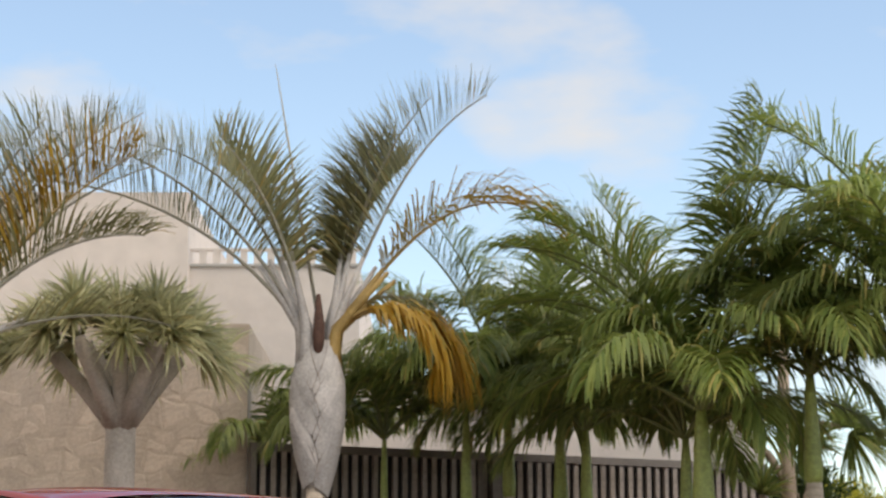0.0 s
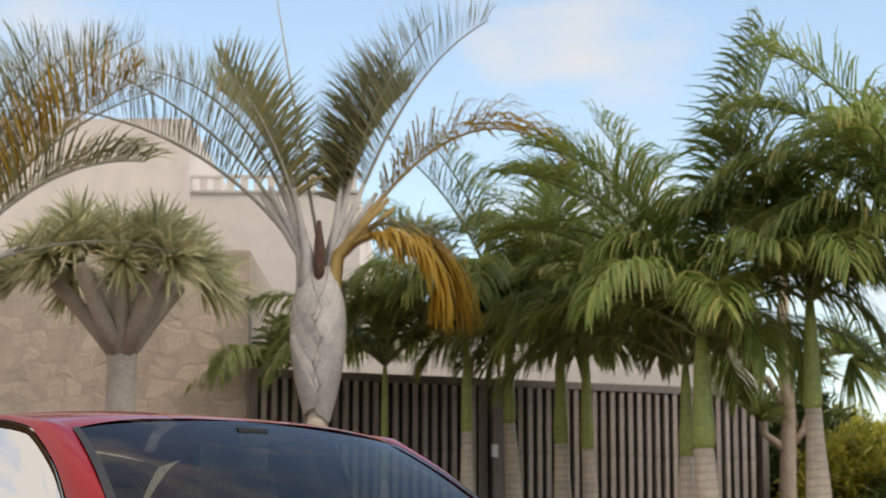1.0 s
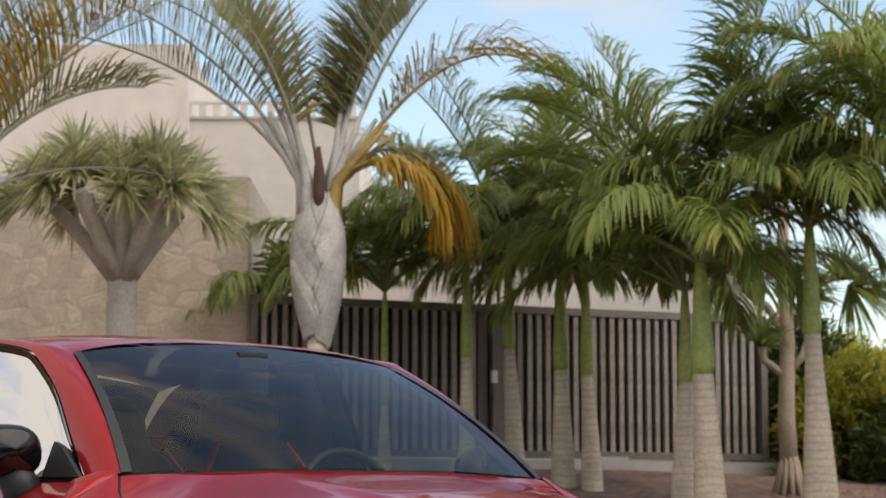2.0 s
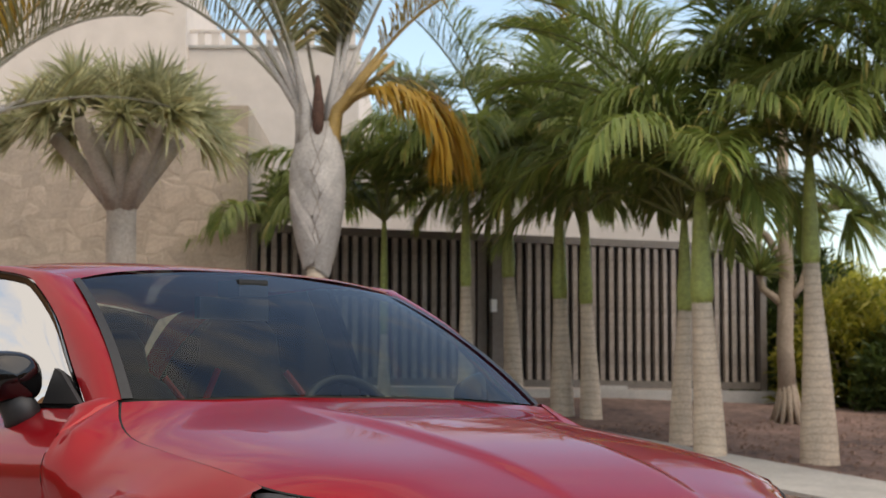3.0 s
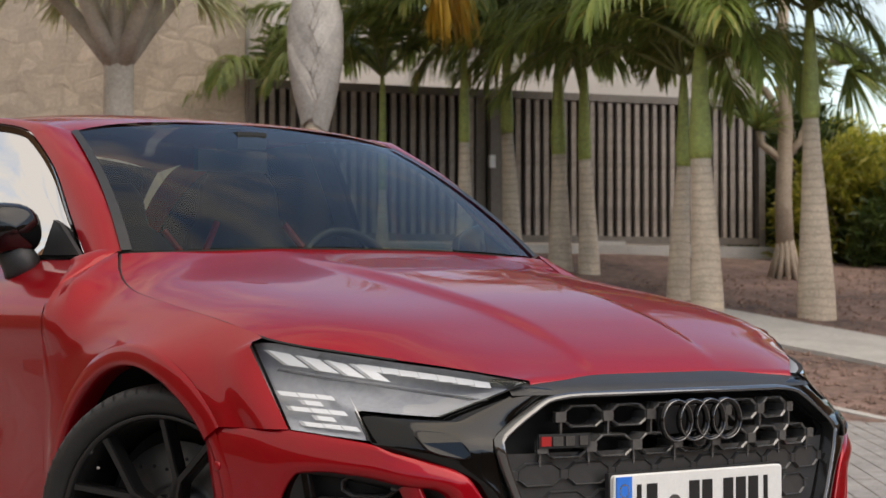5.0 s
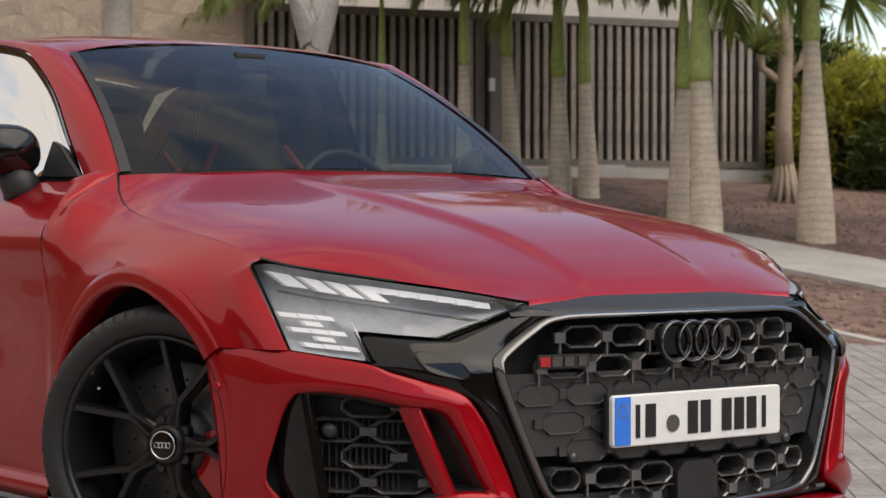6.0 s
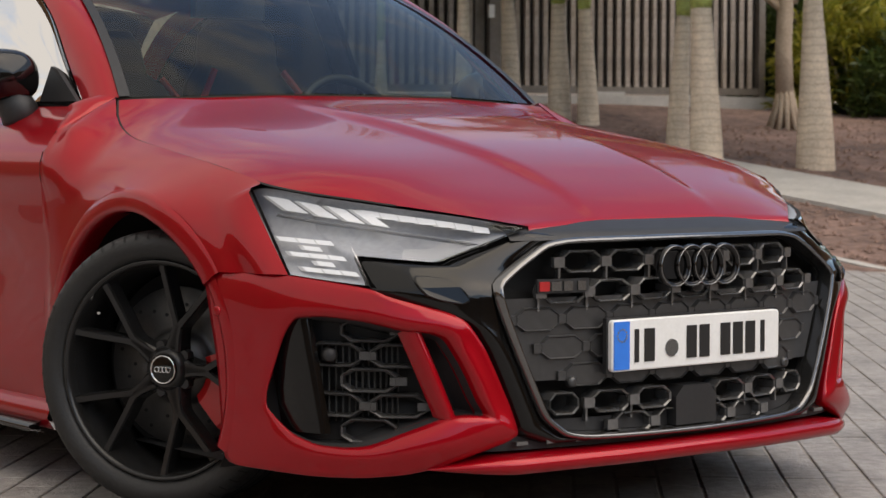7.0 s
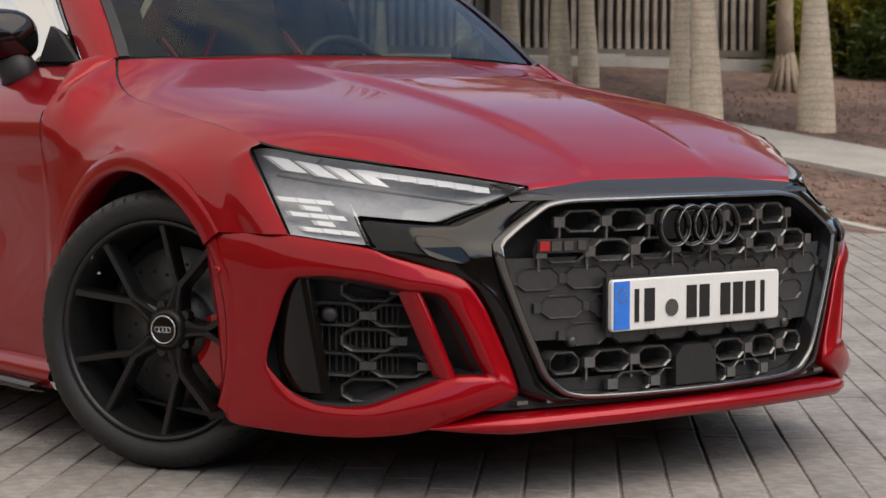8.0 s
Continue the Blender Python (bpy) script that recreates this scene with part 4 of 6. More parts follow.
OD, ID = soften(dense(OUTER, 5), 2), soften(dense(INNER, 5), 2)
SHELF = lambda z: 0.020 * math.exp(-((z - 0.205) / 0.045) ** 2) + 0.010 * math.exp(-((z - 0.475) / 0.035) ** 2)
for s in (-1, 1):
    rows = []
    prof = [(-0.06, -0.045), (0.0, -0.004), (0.04, 0.001), (0.2, 0.002), (0.4, 0.004), (0.6, 0.009), (0.8, 0.013), (0.93, 0.011), (1.0, 0.002), (1.0, -0.02), (0.995, -0.06)]
    for t, out in prof:
        row = []
        for (y0, z0), (y1, z1) in zip(OD, ID):
            tt = max(0, t)
            y, z = y0 + (y1 - y0) * tt, z0 + (z1 - z0) * tt
            fade = min(1, max(0, (0.885 - y) / 0.06))
            if t < 0 and y > 0.868:
                row.append(V((nose(y, z) - 0.004, y - 0.06, z)))
                continue
            row.append(on_nose(y, z, (out * fade if t > 0 else out) + SHELF(z) * fade * (1 if 0 < t < 0.99 else 0) * math.sin(math.pi * min(1, t))))
        rows.append(row)
    b = panel("front_bumper", rows, M_RED, s, closed=True, flip=True)
    # blade between vent and slot
    blade = []
    for k in range(15):
        t = k / 14
        ya, za = 0.681 - 0.062 * t, 0.452 - 0.188 * t
        wv = 0.022
        blade.append([on_nose(ya + 0.002, za, -0.03), on_nose(ya, za, 0.0), on_nose(ya - wv / 2, za + 0.001, 0.005), on_nose(ya - wv, za + 0.002, 0.0), on_nose(ya - wv - 0.002, za + 0.002, -0.03)])
    panel("vent_blade", blade, M_RED, s, parent=None, flip=True)
    # recess behind the vent
    rim = [on_nose(y, z, -0.045) for y, z in ID]
    back = [on_nose(0.70 + (y - 0.70) * 0.93, 0.33 + (z - 0.33) * 0.93, -0.085) for y, z in ID]
    vent = panel("side_vent", [rim, back], M_MATT, s, closed=True, flip=True, label="black side air intake")
    c = back[0].copy()
    for v in back[1:]:
        c += v
    c /= len(back)
    vs = mirrored([c] + back, s)
    obj("vent_back", vs, [(0, k + 1, (k + 1) % len(back) + 1) if s > 0 else (0, (k + 1) % len(back) + 1, k + 1) for k in range(len(back))], M_VOID, vent)
    # dark rim just inside the opening
    r1 = [on_nose(y, z, -0.012) for y, z in ID]
    r2 = [on_nose(0.70 + (y - 0.70) * 0.965, 0.33 + (z - 0.33) * 0.955, -0.03) for y, z in ID]
    panel("vent_rim", [r1, r2], M_MATT, s, vent, closed=True, flip=True)
    # upright gloss fin at the outer end
    fin = []
    for k in range(9):
        t = k / 8
        z = 0.225 + 0.245 * t
        yo, yi = 0.826 + 0.006 * t - 0.012 * (1 - t), 0.768 + 0.022 * t
        fin.append([on_nose(yo, z, -0.07), on_nose(yo - 0.006, z, -0.035), on_nose((yo + yi) / 2, z, -0.020), on_nose(yi + 0.004, z, -0.026), on_nose(yi, z, -0.075)])
    panel("vent_fin", fin, M_BLACK, s, vent, flip=True)


def cell_mesh(w, h, bar, depth, name, material, solid=False):
    """One honeycomb link: a long six-sided frame."""
    def ring(k, x):
        ww, hh = w / 2 - k, h / 2 - k
        return [(x, -ww, -hh * 0.40), (x, -ww, hh * 0.40), (x, -ww * 0.62, hh), (x, ww * 0.62, hh), (x, ww, hh * 0.40), (x, ww, -hh * 0.40), (x, ww * 0.62, -hh), (x, -ww * 0.62, -hh)]
    rings = [ring(-0.001, -depth), ring(0.0, -0.004), ring(bar * 0.4, 0.0), ring(bar, -0.004), ring(bar * 1.35, -depth)]
    vs = [p for r_ in rings for p in r_]
    fs = grid_faces(5, 8, closed=True, flip=True)
    if solid:
        fs = [q for q in fs if max(q) < 32] + [tuple(range(24, 32))[::-1]]
        vs = vs[:32]
    return mesh_of(name, vs, fs, material)


def inside(poly, y, z):
    c = False
    for i in range(len(poly)):
        (y0, z0), (y1, z1) = poly[i - 1], poly[i]
        if (z0 > z) != (z1 > z) and y < (y1 - y0) * (z - z0) / (z1 - z0) + y0:
            c = not c
    return c


# vent honeycomb
vent_cell = cell_mesh(0.124, 0.052, 0.006, 0.03, "vent_cell", M_VENT)
vent_link = mesh_of("vent_link", *box(-0.004, 0, 0, 0.014, 0.036, 0.017), M_VENT)
for ob_v in [o for o in car.children if o.name.startswith("side_vent")]:
    s = -1 if ob_v.data.vertices[0].co.y < 0 else 1
    for r_i in range(6):
        for c_i in range(4):
            y = 0.7615 - c_i * 0.091 - (0 if r_i % 2 else 0.0455)
            z = 0.446 - r_i * 0.0535
            for nm, me_v, yy in (("vent_cell", vent_cell, y), ("vent_link", vent_link, y - 0.0455)):
                if not (inside(ID, yy, z) and 0.665 - (0.46 - z) * 0.28 < yy < 0.79):
                    continue
                o = new(nm, me_v)
                o.parent = ob_v
                tang = math.atan2(nose(yy + 0.02) - nose(yy - 0.02), 0.04)
                o.matrix_local = Matrix.Translation((nose(yy, z) - 0.048, yy * s, z)) @ Matrix.Rotation(-tang * s, 4, "Z")
    # cooler fins behind the honeycomb and the round sensor in it
    for k in range(14):
        yy = 0.775 - k * 0.009
        obj("cooler_fin", *box(nose(yy, 0.33) - 0.078, yy * s, 0.335, 0.004, 0.0028, 0.17), M_VENT, ob_v)
    yy = 0.7615
    ps = on_nose(yy, 0.3925, -0.052)
    obj("vent_sensor", *tube([(ps.x - 0.02, ps.y * s, ps.z), (ps.x + 0.004, ps.y * s + 0.006 * s, ps.z), (ps.x + 0.008, ps.y * s + 0.008 * s, ps.z)], [0.016, 0.015, 0.010], 14), M_MATT, ob_v, smooth=True)

for s in (-1, 1):
    obj("side_sensor", *tube([(0.288, 0.872 * s, 0.475), (0.290, 0.8845 * s, 0.475), (0.290, 0.8855 * s, 0.475)], [0.012, 0.011, 0.008], 14), M_RED, car, "small round parking sensor", True)

# lip along the bottom of the nose
lip = []
for y in np.linspace(-0.66, 0.66, 61):
    zc = 0.170 - 0.012 * abs(y / 0.66) ** 2 + 0.0
    e = 1 - 0.96 * (max(0, abs(y) - 0.50) / 0.16) ** 1.3
    o = 0.042 * e - 0.004
    lip.append([on_nose(y, zc + 0.020 * e, -0.07), on_nose(y, zc + 0.019 * e, o - 0.012), on_nose(y, zc + 0.012 * e, o), on_nose(y, zc - 0.004 * e, o + 0.002), on_nose(y, zc - 0.016 * e, o - 0.008), on_nose(y, zc - 0.020 * e, -0.07)])
panel("front_lip", lip, M_RED, flip=False, label="red splitter lip")
tray = [[on_nose(y, 0.145, -0.03), V((0.30, y, 0.13)), V((-0.4, y, 0.13))] for y in np.linspace(-0.80, 0.80, 25)]
panel("undertray", tray, M_VOID)
gap = [[on_nose(y, 0.25, -0.035), on_nose(y, 0.19, -0.03)] for y in np.linspace(-0.56, 0.56, 33)]
panel("lower_intake", gap, M_MATT, flip=True)
for k in range(14):
    y = -0.46 + k * 0.071
    obj("intake_bar", *box(nose(y, 0.2) - 0.014, y, 0.207, 0.016, 0.030, 0.008), M_CELL, car)

# grille mouth
GR = [(0.0, 0.628), (0.32, 0.627), (0.385, 0.618), (0.45, 0.580), (0.512, 0.538), (0.500, 0.490), (0.468, 0.405), (0.43, 0.315), (0.405, 0.262), (0.362, 0.228), (0.31, 0.218), (0.0, 0.214)]
GR_LOOP = GR + [(-y, z) for y, z in GR[::-1] if y > 0]
GD = soften(dense(GR_LOOP, 4), 1)


def grow(loop, k, cy=0.0, cz=0.42):
    out = []
    n = len(loop)
    for i in range(n):
        (ya, za), (yb, zb) = loop[i - 1], loop[(i + 1) % n]
        ty, tz = yb - ya, zb - za
        ll = math.hypot(ty, tz) or 1
        ny, nz = -tz / ll, ty / ll
        if ny * (loop[i][0] - cy) + nz * (loop[i][1] - cz) < 0:
            ny, nz = -ny, -nz
        out.append((loop[i][0] + ny * k, loop[i][1] + nz * k))
    return out


grille = thing("grille_group", Matrix.Identity(4), "", "")
grille.name = "radiator_grille"
grille.parent = car
g_frame = [[on_nose(y, z, o) for y, z in grow(GD, k)] for k, o in ((0.014, -0.006), (0.012, 0.006), (0.007, 0.012), (0.002, 0.010), (0.0, 0.0), (-0.004, -0.05))]
panel("grille_frame", g_frame, M_DARKCH, parent=grille, closed=True, flip=True, label="dark chrome grille surround")
back = [on_nose(y, z, -0.085) for y, z in GD]
vs = [V((0.79, 0, 0.42))] + back
obj("grille_back", vs, [(0, k + 1, (k + 1) % len(back) + 1) for k in range(len(back))], M_VOID, grille)
side_wall = [[on_nose(y, z, o) for y, z in grow(GD, -0.003)] for o in (-0.03, -0.086)]
panel("grille_wall", side_wall, M_VOID, parent=grille, closed=True, flip=True)
big = cell_mesh(0.100, 0.049, 0.0050, 0.05, "honeycomb_cell", M_CELL)
flat = cell_mesh(0.104, 0.050, 0.0042, 0.010, "closed_cell", M_BLANK, solid=True)
joiner = mesh_of("cell_link", *box(-0.003, 0, 0, 0.016, 0.026, 0.022), M_CELL)
tie = mesh_of("cell_tie", *box(-0.010, 0, 0, 0.014, 0.005, 0.030), M_CELL)
closed_joiner = mesh_of("closed_link", *box(-0.006, 0, 0, 0.010, 0.020, 0.020), M_BLANK)
sm = grow(GD, -0.014)
PITCH = 0.118


def turn_at(y):
    return Matrix.Rotation(-math.atan2(nose(y + 0.02) - nose(y - 0.02), 0.04), 4, "Z")


def set_piece(me, y, z, back_, squeeze=1.0):
    o = new(me.name, me)
    o.parent = grille
    o.matrix_local = Matrix.Translation((nose(y, z) - back_, y, z)) @ turn_at(y) @ Matrix.Diagonal((1, squeeze, 1, 1))


for i, z in enumerate((0.5865, 0.5235, 0.4665, 0.4050, 0.3440, 0.2840, 0.2330)):
    shut = i in (2, 3, 4)
    for k in range(-5, 6):
        y = k * PITCH + (0 if i % 2 else PITCH / 2)
        room = [q for q in (0.05, 0.036, 0.024) if inside(sm, y - q, z) and inside(sm, y + q, z)]
        if room and not (i > 4 and abs(y) < 0.05):
            set_piece(flat if shut else big, y, z, 0.020 if shut else 0.012, room[0] / 0.05 * (1.0 / max(0.85, math.cos(math.atan2(nose(y + 0.02) - nose(y - 0.02), 0.04)))))
        yl = y + PITCH / 2
        if inside(sm, yl, z) and not (i > 4 and abs(yl) < 0.07):
            set_piece(closed_joiner if shut else joiner, yl, z, 0.020 if shut else 0.014)
            if not shut and inside(sm, yl, z - 0.03):
                set_piece(tie, yl, z - 0.026, 0.018)
# plate that closes the middle rows
mid_rows = []
for z in (0.512, 0.45, 0.39, 0.335):
    half = 0.495 if z > 0.48 else (0.478 if z > 0.42 else (0.452 if z > 0.36 else 0.43))
    mid_rows.append([on_nose(y, z, -0.030) for y in np.linspace(-half, half, 41)])
panel("grille_blank", mid_rows, M_BLANK, parent=grille)
# radar cover, camera, sensors
cov = [(-0.062, 0.218), (0.062, 0.218), (0.062, 0.282), (0.040, 0.305), (-0.040, 0.305), (-0.062, 0.282)]
vs = [on_nose(y, z, -0.004) for y, z in cov] + [on_nose(y, z, -0.05) for y, z in cov]
obj("radar_cover", vs, [tuple(range(6))] + grid_faces(2, 6, closed=True), M_MATT, grille, "plain dark radar cover")
obj("front_camera", *tube([(0.85, 0.0, 0.528), (0.884, 0.0, 0.528), (0.892, 0.0, 0.528)], [0.02, 0.018, 0.010], 14), M_BLACK, grille, "small round parking camera", True)
for y, z in ((-0.33, 0.33), (0.33, 0.33)):
    p = on_nose(y, z, -0.03)
    obj("parking_sensor", *tube([p, p + V((0.012, 0, 0)), p + V((0.016, 0, 0))], [0.013, 0.012, 0.008], 12), M_BLANK, grille, smooth=True)


def ring_mesh(rad, r_, n=40, m=8):
    vs = []
    for i in range(n):
        a = 2 * math.pi * i / n
        for j in range(m):
            b = 2 * math.pi * j / m
            q = rad + r_ * math.cos(b)
            vs.append((r_ * 1.3 * math.sin(b), q * math.cos(a), q * math.sin(a)))
    fs = [(i * m + j, ((i + 1) % n) * m + j, ((i + 1) % n) * m + (j + 1) % m, i * m + (j + 1) % m) for i in range(n) for j in range(m)]
    return vs, fs


rv, rf = ring_mesh(0.0415, 0.0062)
ring_me = mesh_of("badge_ring", rv, rf, M_BLACK, True)
# thin grey rings modelled as the highlight on the black rings
rv2, rf2 = ring_mesh(0.0440, 0.0020)
ring_hi = mesh_of("ring_edge", rv2, rf2, M_DARKCH, True)
badge = new("badge")
badge.parent = grille
for k in range(4):
    y = -0.0765 + k * 0.051
    for me, out in ((ring_me, 0.016), (ring_hi, 0.0235)):
        o = new(me.name, me)
        o.parent = badge
        o.location = (nose(y, 0.57) + out, y, 0.572)
obj("badge_back", *box(0.858, 0, 0.572, 0.012, 0.20, 0.06), M_MATT, badge)
# trim badge: a red field and plain bars
tb = new("trim_badge")
tb.parent = grille
for nm, y0, y1, m_ in (("badge_field", -0.424, -0.400, M_CALIPER), ("badge_bar", -0.396, -0.372, M_DARKCH), ("badge_bar", -0.366, -0.344, M_DARKCH), ("badge_bar", -0.332, -0.312, M_DARKCH), ("badge_plate", -0.428, -0.302, M_MATT)):
    yc = (y0 + y1) / 2
    h_ = 0.030 if nm == "badge_plate" else 0.020
    o = obj(nm, *box(0, 0, 0, 0.006, y1 - y0, h_), m_, tb)
    o.matrix_local = Matrix.Translation((nose(yc, 0.54) - (0.003 if nm == "badge_plate" else -0.001), yc, 0.538)) @ Matrix.Rotation(-math.atan2(nose(yc + 0.02) - nose(yc - 0.02), 0.04), 4, "Z")

# number plate: white field, blue band, plain bars for the characters
plate = new("number_plate")
plate.parent = car
plate["label"] = "white number plate with blue band and dark characters"
plate.location = (0.884, 0, 0.405)


def rounded(w, h, r_, x, n=5):
    pts = []
    for cx, cz, a0 in ((w / 2 - r_, h / 2 - r_, 0), (-w / 2 + r_, h / 2 - r_, 90), (-w / 2 + r_, -h / 2 + r_, 180), (w / 2 - r_, -h / 2 + r_, 270)):
        for k in range(n):
            a = radians(a0 + 90 * k / (n - 1))
            pts.append((x, cx + r_ * math.cos(a), cz + r_ * math.sin(a)))
    return pts


a_, b_, c_ = rounded(0.52, 0.112, 0.010, -0.012), rounded(0.52, 0.112, 0.010, 0.0), rounded(0.514, 0.106, 0.008, 0.002)
nn = len(a_)
obj("plate_body", a_ + b_ + c_, grid_faces(3, nn, closed=True, flip=False) + [tuple(range(2 * nn, 3 * nn))], M_PLATE, plate)
obj("blue_band", *box(0.003, -0.2325, 0, 0.003, 0.045, 0.104), M_BLUE, plate)
for y, w in ((-0.188, 0.012), (-0.150, 0.030), (-0.022, 0.030), (0.018, 0.030), (0.084, 0.030), (0.124, 0.030), (0.164, 0.030), (0.204, 0.012)):
    obj("character_bar", *box(0.0035, y, -0.002, 0.002, w, 0.072), M_INK, plate)
obj("seal", *tube([(0.002, -0.083, -0.012), (0.005, -0.083, -0.012)], [0.019, 0.019], 18), M_DARKCH, plate)
for k in range(12):
    a = 2 * math.pi * k / 12
    obj("star", *box(0.0052, -0.2325 + 0.0135 * math.cos(a), 0.022 + 0.0135 * math.sin(a), 0.001, 0.003, 0.003), M_OLDLEAF, plate)
obj("plate_carrier", *box(-0.016, 0, 0, 0.012, 0.53, 0.12), M_MATT, plate)

# gloss black mask between lamps, bumper and grille; slam strip above the grille
for s in (-1, 1):
    edge_out = even([V((0, y, z)) for y, z in ((0.36, 0.650), (0.424, 0.657), (0.506, 0.622), (0.600, 0.585), (0.660, 0.591), (0.718, 0.598), (0.722, 0.545), (0.700, 0.517), (0.655, 0.501), (0.600, 0.483), (0.570, 0.463), (0.538, 0.41), (0.51, 0.343), (0.466, 0.224), (0.40, 0.200), (0.30, 0.200))], 60)
    edge_in = even([V((0, y, z)) for y, z in grow(GR[1:11], 0.010)], 60)
    rows = []
    for k in range(7):
        t = k / 6
        rows.append([on_nose(p.y + (q.y - p.y) * t, p.z + (q.z - p.z) * t, -0.012 + 0.012 * math.sin(math.pi * t) - (0.02 if k == 0 else 0)) for p, q in zip(edge_out, edge_in)])
    panel("nose_mask", rows, M_BLACK, s, flip=True, label="gloss black mask beside the grille")
    lid = soften(dense([(0.660, 0.566), (0.61, 0.560), (0.592, 0.550), (0.572, 0.510), (0.590, 0.503), (0.655, 0.521)], 5), 3)
    l0, l1, l2 = [on_nose(y, z, 0.000) for y, z in lid], [on_nose(y, z, 0.006) for y, z in lid], [on_nose(0.612 + (y - 0.612) * 0.96, 0.542 + (z - 0.542) * 0.94, 0.007) for y, z in lid]
    o = panel("washer_cap", [l0, l1, l2], M_BLACK, s, closed=True)
    vs = mirrored(l2, s)
    obj("washer_cap_face", vs, [tuple(range(len(vs)))], M_BLACK, o)
strip_rows = [[on_nose(y, z, o) for y in np.linspace(-0.46, 0.46, 41)] for z, o in ((0.672, -0.07), (0.656, -0.018), (0.648, -0.006), (0.640, 0.0), (0.634, 0.002))]
panel("grille_top_trim", strip_rows, M_MATT, flip=True, label="dark plastic strip above the grille")

# headlights
LT = [(0.819, 0.736), (0.809, 0.742), (0.793, 0.742), (0.739, 0.725), (0.664, 0.710), (0.549, 0.688), (0.424, 0.662)]
LB = [(0.816, 0.561), (0.771, 0.550), (0.727, 0.542), (0.723, 0.603), (0.666, 0.596), (0.600, 0.590), (0.506, 0.627), (0.424, 0.660)]


def lamp_surface(y, z, inset=0.0):
    """The lamp's skin leans back with the wing."""
    k = min(1, max(0, (abs(y) - 0.45) / 0.22)) * min(1, max(0, (z - 0.57) / 0.11))
    return V((nose(y, z) - inset - 0.024 * k, y - math.copysign(0.018 * k, y), z))


lt = even([V((0, *p)) for p in LT], 48)
lb = even([V((0, *p)) for p in LB], 48)
# keep both edges in step across the width
lt = [V((0, b.y, float(np.interp(b.y, [p[0] for p in LT[::-1]], [p[1] for p in LT[::-1]])))) for b in lb]
for s in (-1, 1):
    lamp = new("headlight")
    lamp.parent = car
    lamp["label"] = "headlight with clear lens, grey inner bezel and white light strips"
    lens = [[lamp_surface(a.y + (b.y - a.y) * t, a.z + (b.z - a.z) * t) + V((0.003 * math.sin(math.pi * t), 0, 0)) for a, b in zip(lt, lb)] for t in np.linspace(0, 1, 9)]
    lens_ob = panel("lens", lens, M_LENS, s, lamp, flip=True, label="clear lens")
    lens_ob.visible_shadow = False
    bowl = [[lamp_surface(a.y + (b.y - a.y) * t, a.z + (b.z - a.z) * t, 0.012 + 0.075 * math.sin(math.pi * min(1, max(0, t))) ** 0.6) for a, b in zip(lt, lb)] for t in np.linspace(0, 1, 11)]
    panel("inner_bezel", bowl, M_LAMPGREY, s, lamp, flip=True)
    edge_a = [lamp_surface(a.y, a.z, -0.002) for a in lt] + [lamp_surface(b.y, b.z, -0.002) for b in lb[::-1]]
    gap_ring = [[p + V((0.001, 0, 0)) for p in edge_a], [p + V((-0.012, 0, 0)) for p in edge_a]]
    panel("lamp_gasket", gap_ring, M_VOID, s, lamp, closed=True)
    # light strips along the top
    def bar(pts, name="light_strip", d=0.022, m_=M_DRL):
        f_ = [lamp_surface(y, z, d) for y, z in pts]
        b_2 = [v + V((-0.018, 0, 0)) for v in f_]
        q = len(pts)
        vs_ = mirrored(f_ + b_2, s)
        fs_ = [tuple(range(q))] + grid_faces(2, q, closed=True)
        if s < 0:
            fs_ = [f[::-1] for f in fs_]
        obj(name, vs_, fs_, m_, lamp)
    for y0 in (0.795, 0.757, 0.720, 0.683):
        zt = float(np.interp(y0, [p[0] for p in LT[::-1]], [p[1] for p in LT[::-1]])) - 0.016
        bar([(y0, zt), (y0 - 0.026, zt - 0.008), (y0 - 0.046, zt - 0.038), (y0 - 0.020, zt - 0.032)])
    for k in range(7):
        y0 = 0.668 - k * 0.027
        zt = float(np.interp(y0, [p[0] for p in LT[::-1]], [p[1] for p in LT[::-1]])) - 0.014
        bar([(y0, zt), (y0 - 0.0255, zt - 0.0045), (y0 - 0.0255, zt - 0.0165), (y0, zt - 0.014)])
    for rr in range(5):
        for cc in range(3):
            if (rr + cc) % 2 == 0 or cc == 1:
                y0, z0 = 0.806 - cc * 0.022 - rr * 0.003, 0.640 - rr * 0.0155 - cc * 0.003
                bar([(y0, z0), (y0 - 0.020, z0 - 0.003), (y0 - 0.022, z0 - 0.0125), (y0 - 0.002, z0 - 0.0095)], "light_segment", 0.014)
    bz = [[lamp_surface(y, float(np.interp(y, [p[0] for p in LT[::-1]], [p[1] for p in LT[::-1]])) - dz, dd) for y in np.linspace(0.79, 0.49, 24)] for dz, dd in ((0.052, 0.018), (0.055, 0.016), (0.060, 0.030))]
    panel("bezel_ridge", bz, M_LAMPDARK, s, lamp, flip=True)

# ---- cabin ----
WB = [V((-0.375, 0, 0.976)), V((-0.385, 0.25, 0.974)), V((-0.425, 0.50, 0.966)), V((-0.488, 0.690, 0.958))]
WT = [V((-1.045, 0, 1.352)), V((-1.048, 0.22, 1.347)), V((-1.040, 0.42, 1.330)), V((-1.02, 0.556, 1.302))]
wb, wt = curve(WB, 20), curve(WT, 20)
full = lambda c: [V((p.x, -p.y, p.z)) for p in c[:0:-1]] + c
swell = lambda p: V((0.022, 0, 0.018))
ws_rows = blend_rows(full(wb), full(wt), 14, swell)
ws = panel("windshield", ws_rows, M_GLASS, label="clear raked windshield")
ws.visible_shadow = False
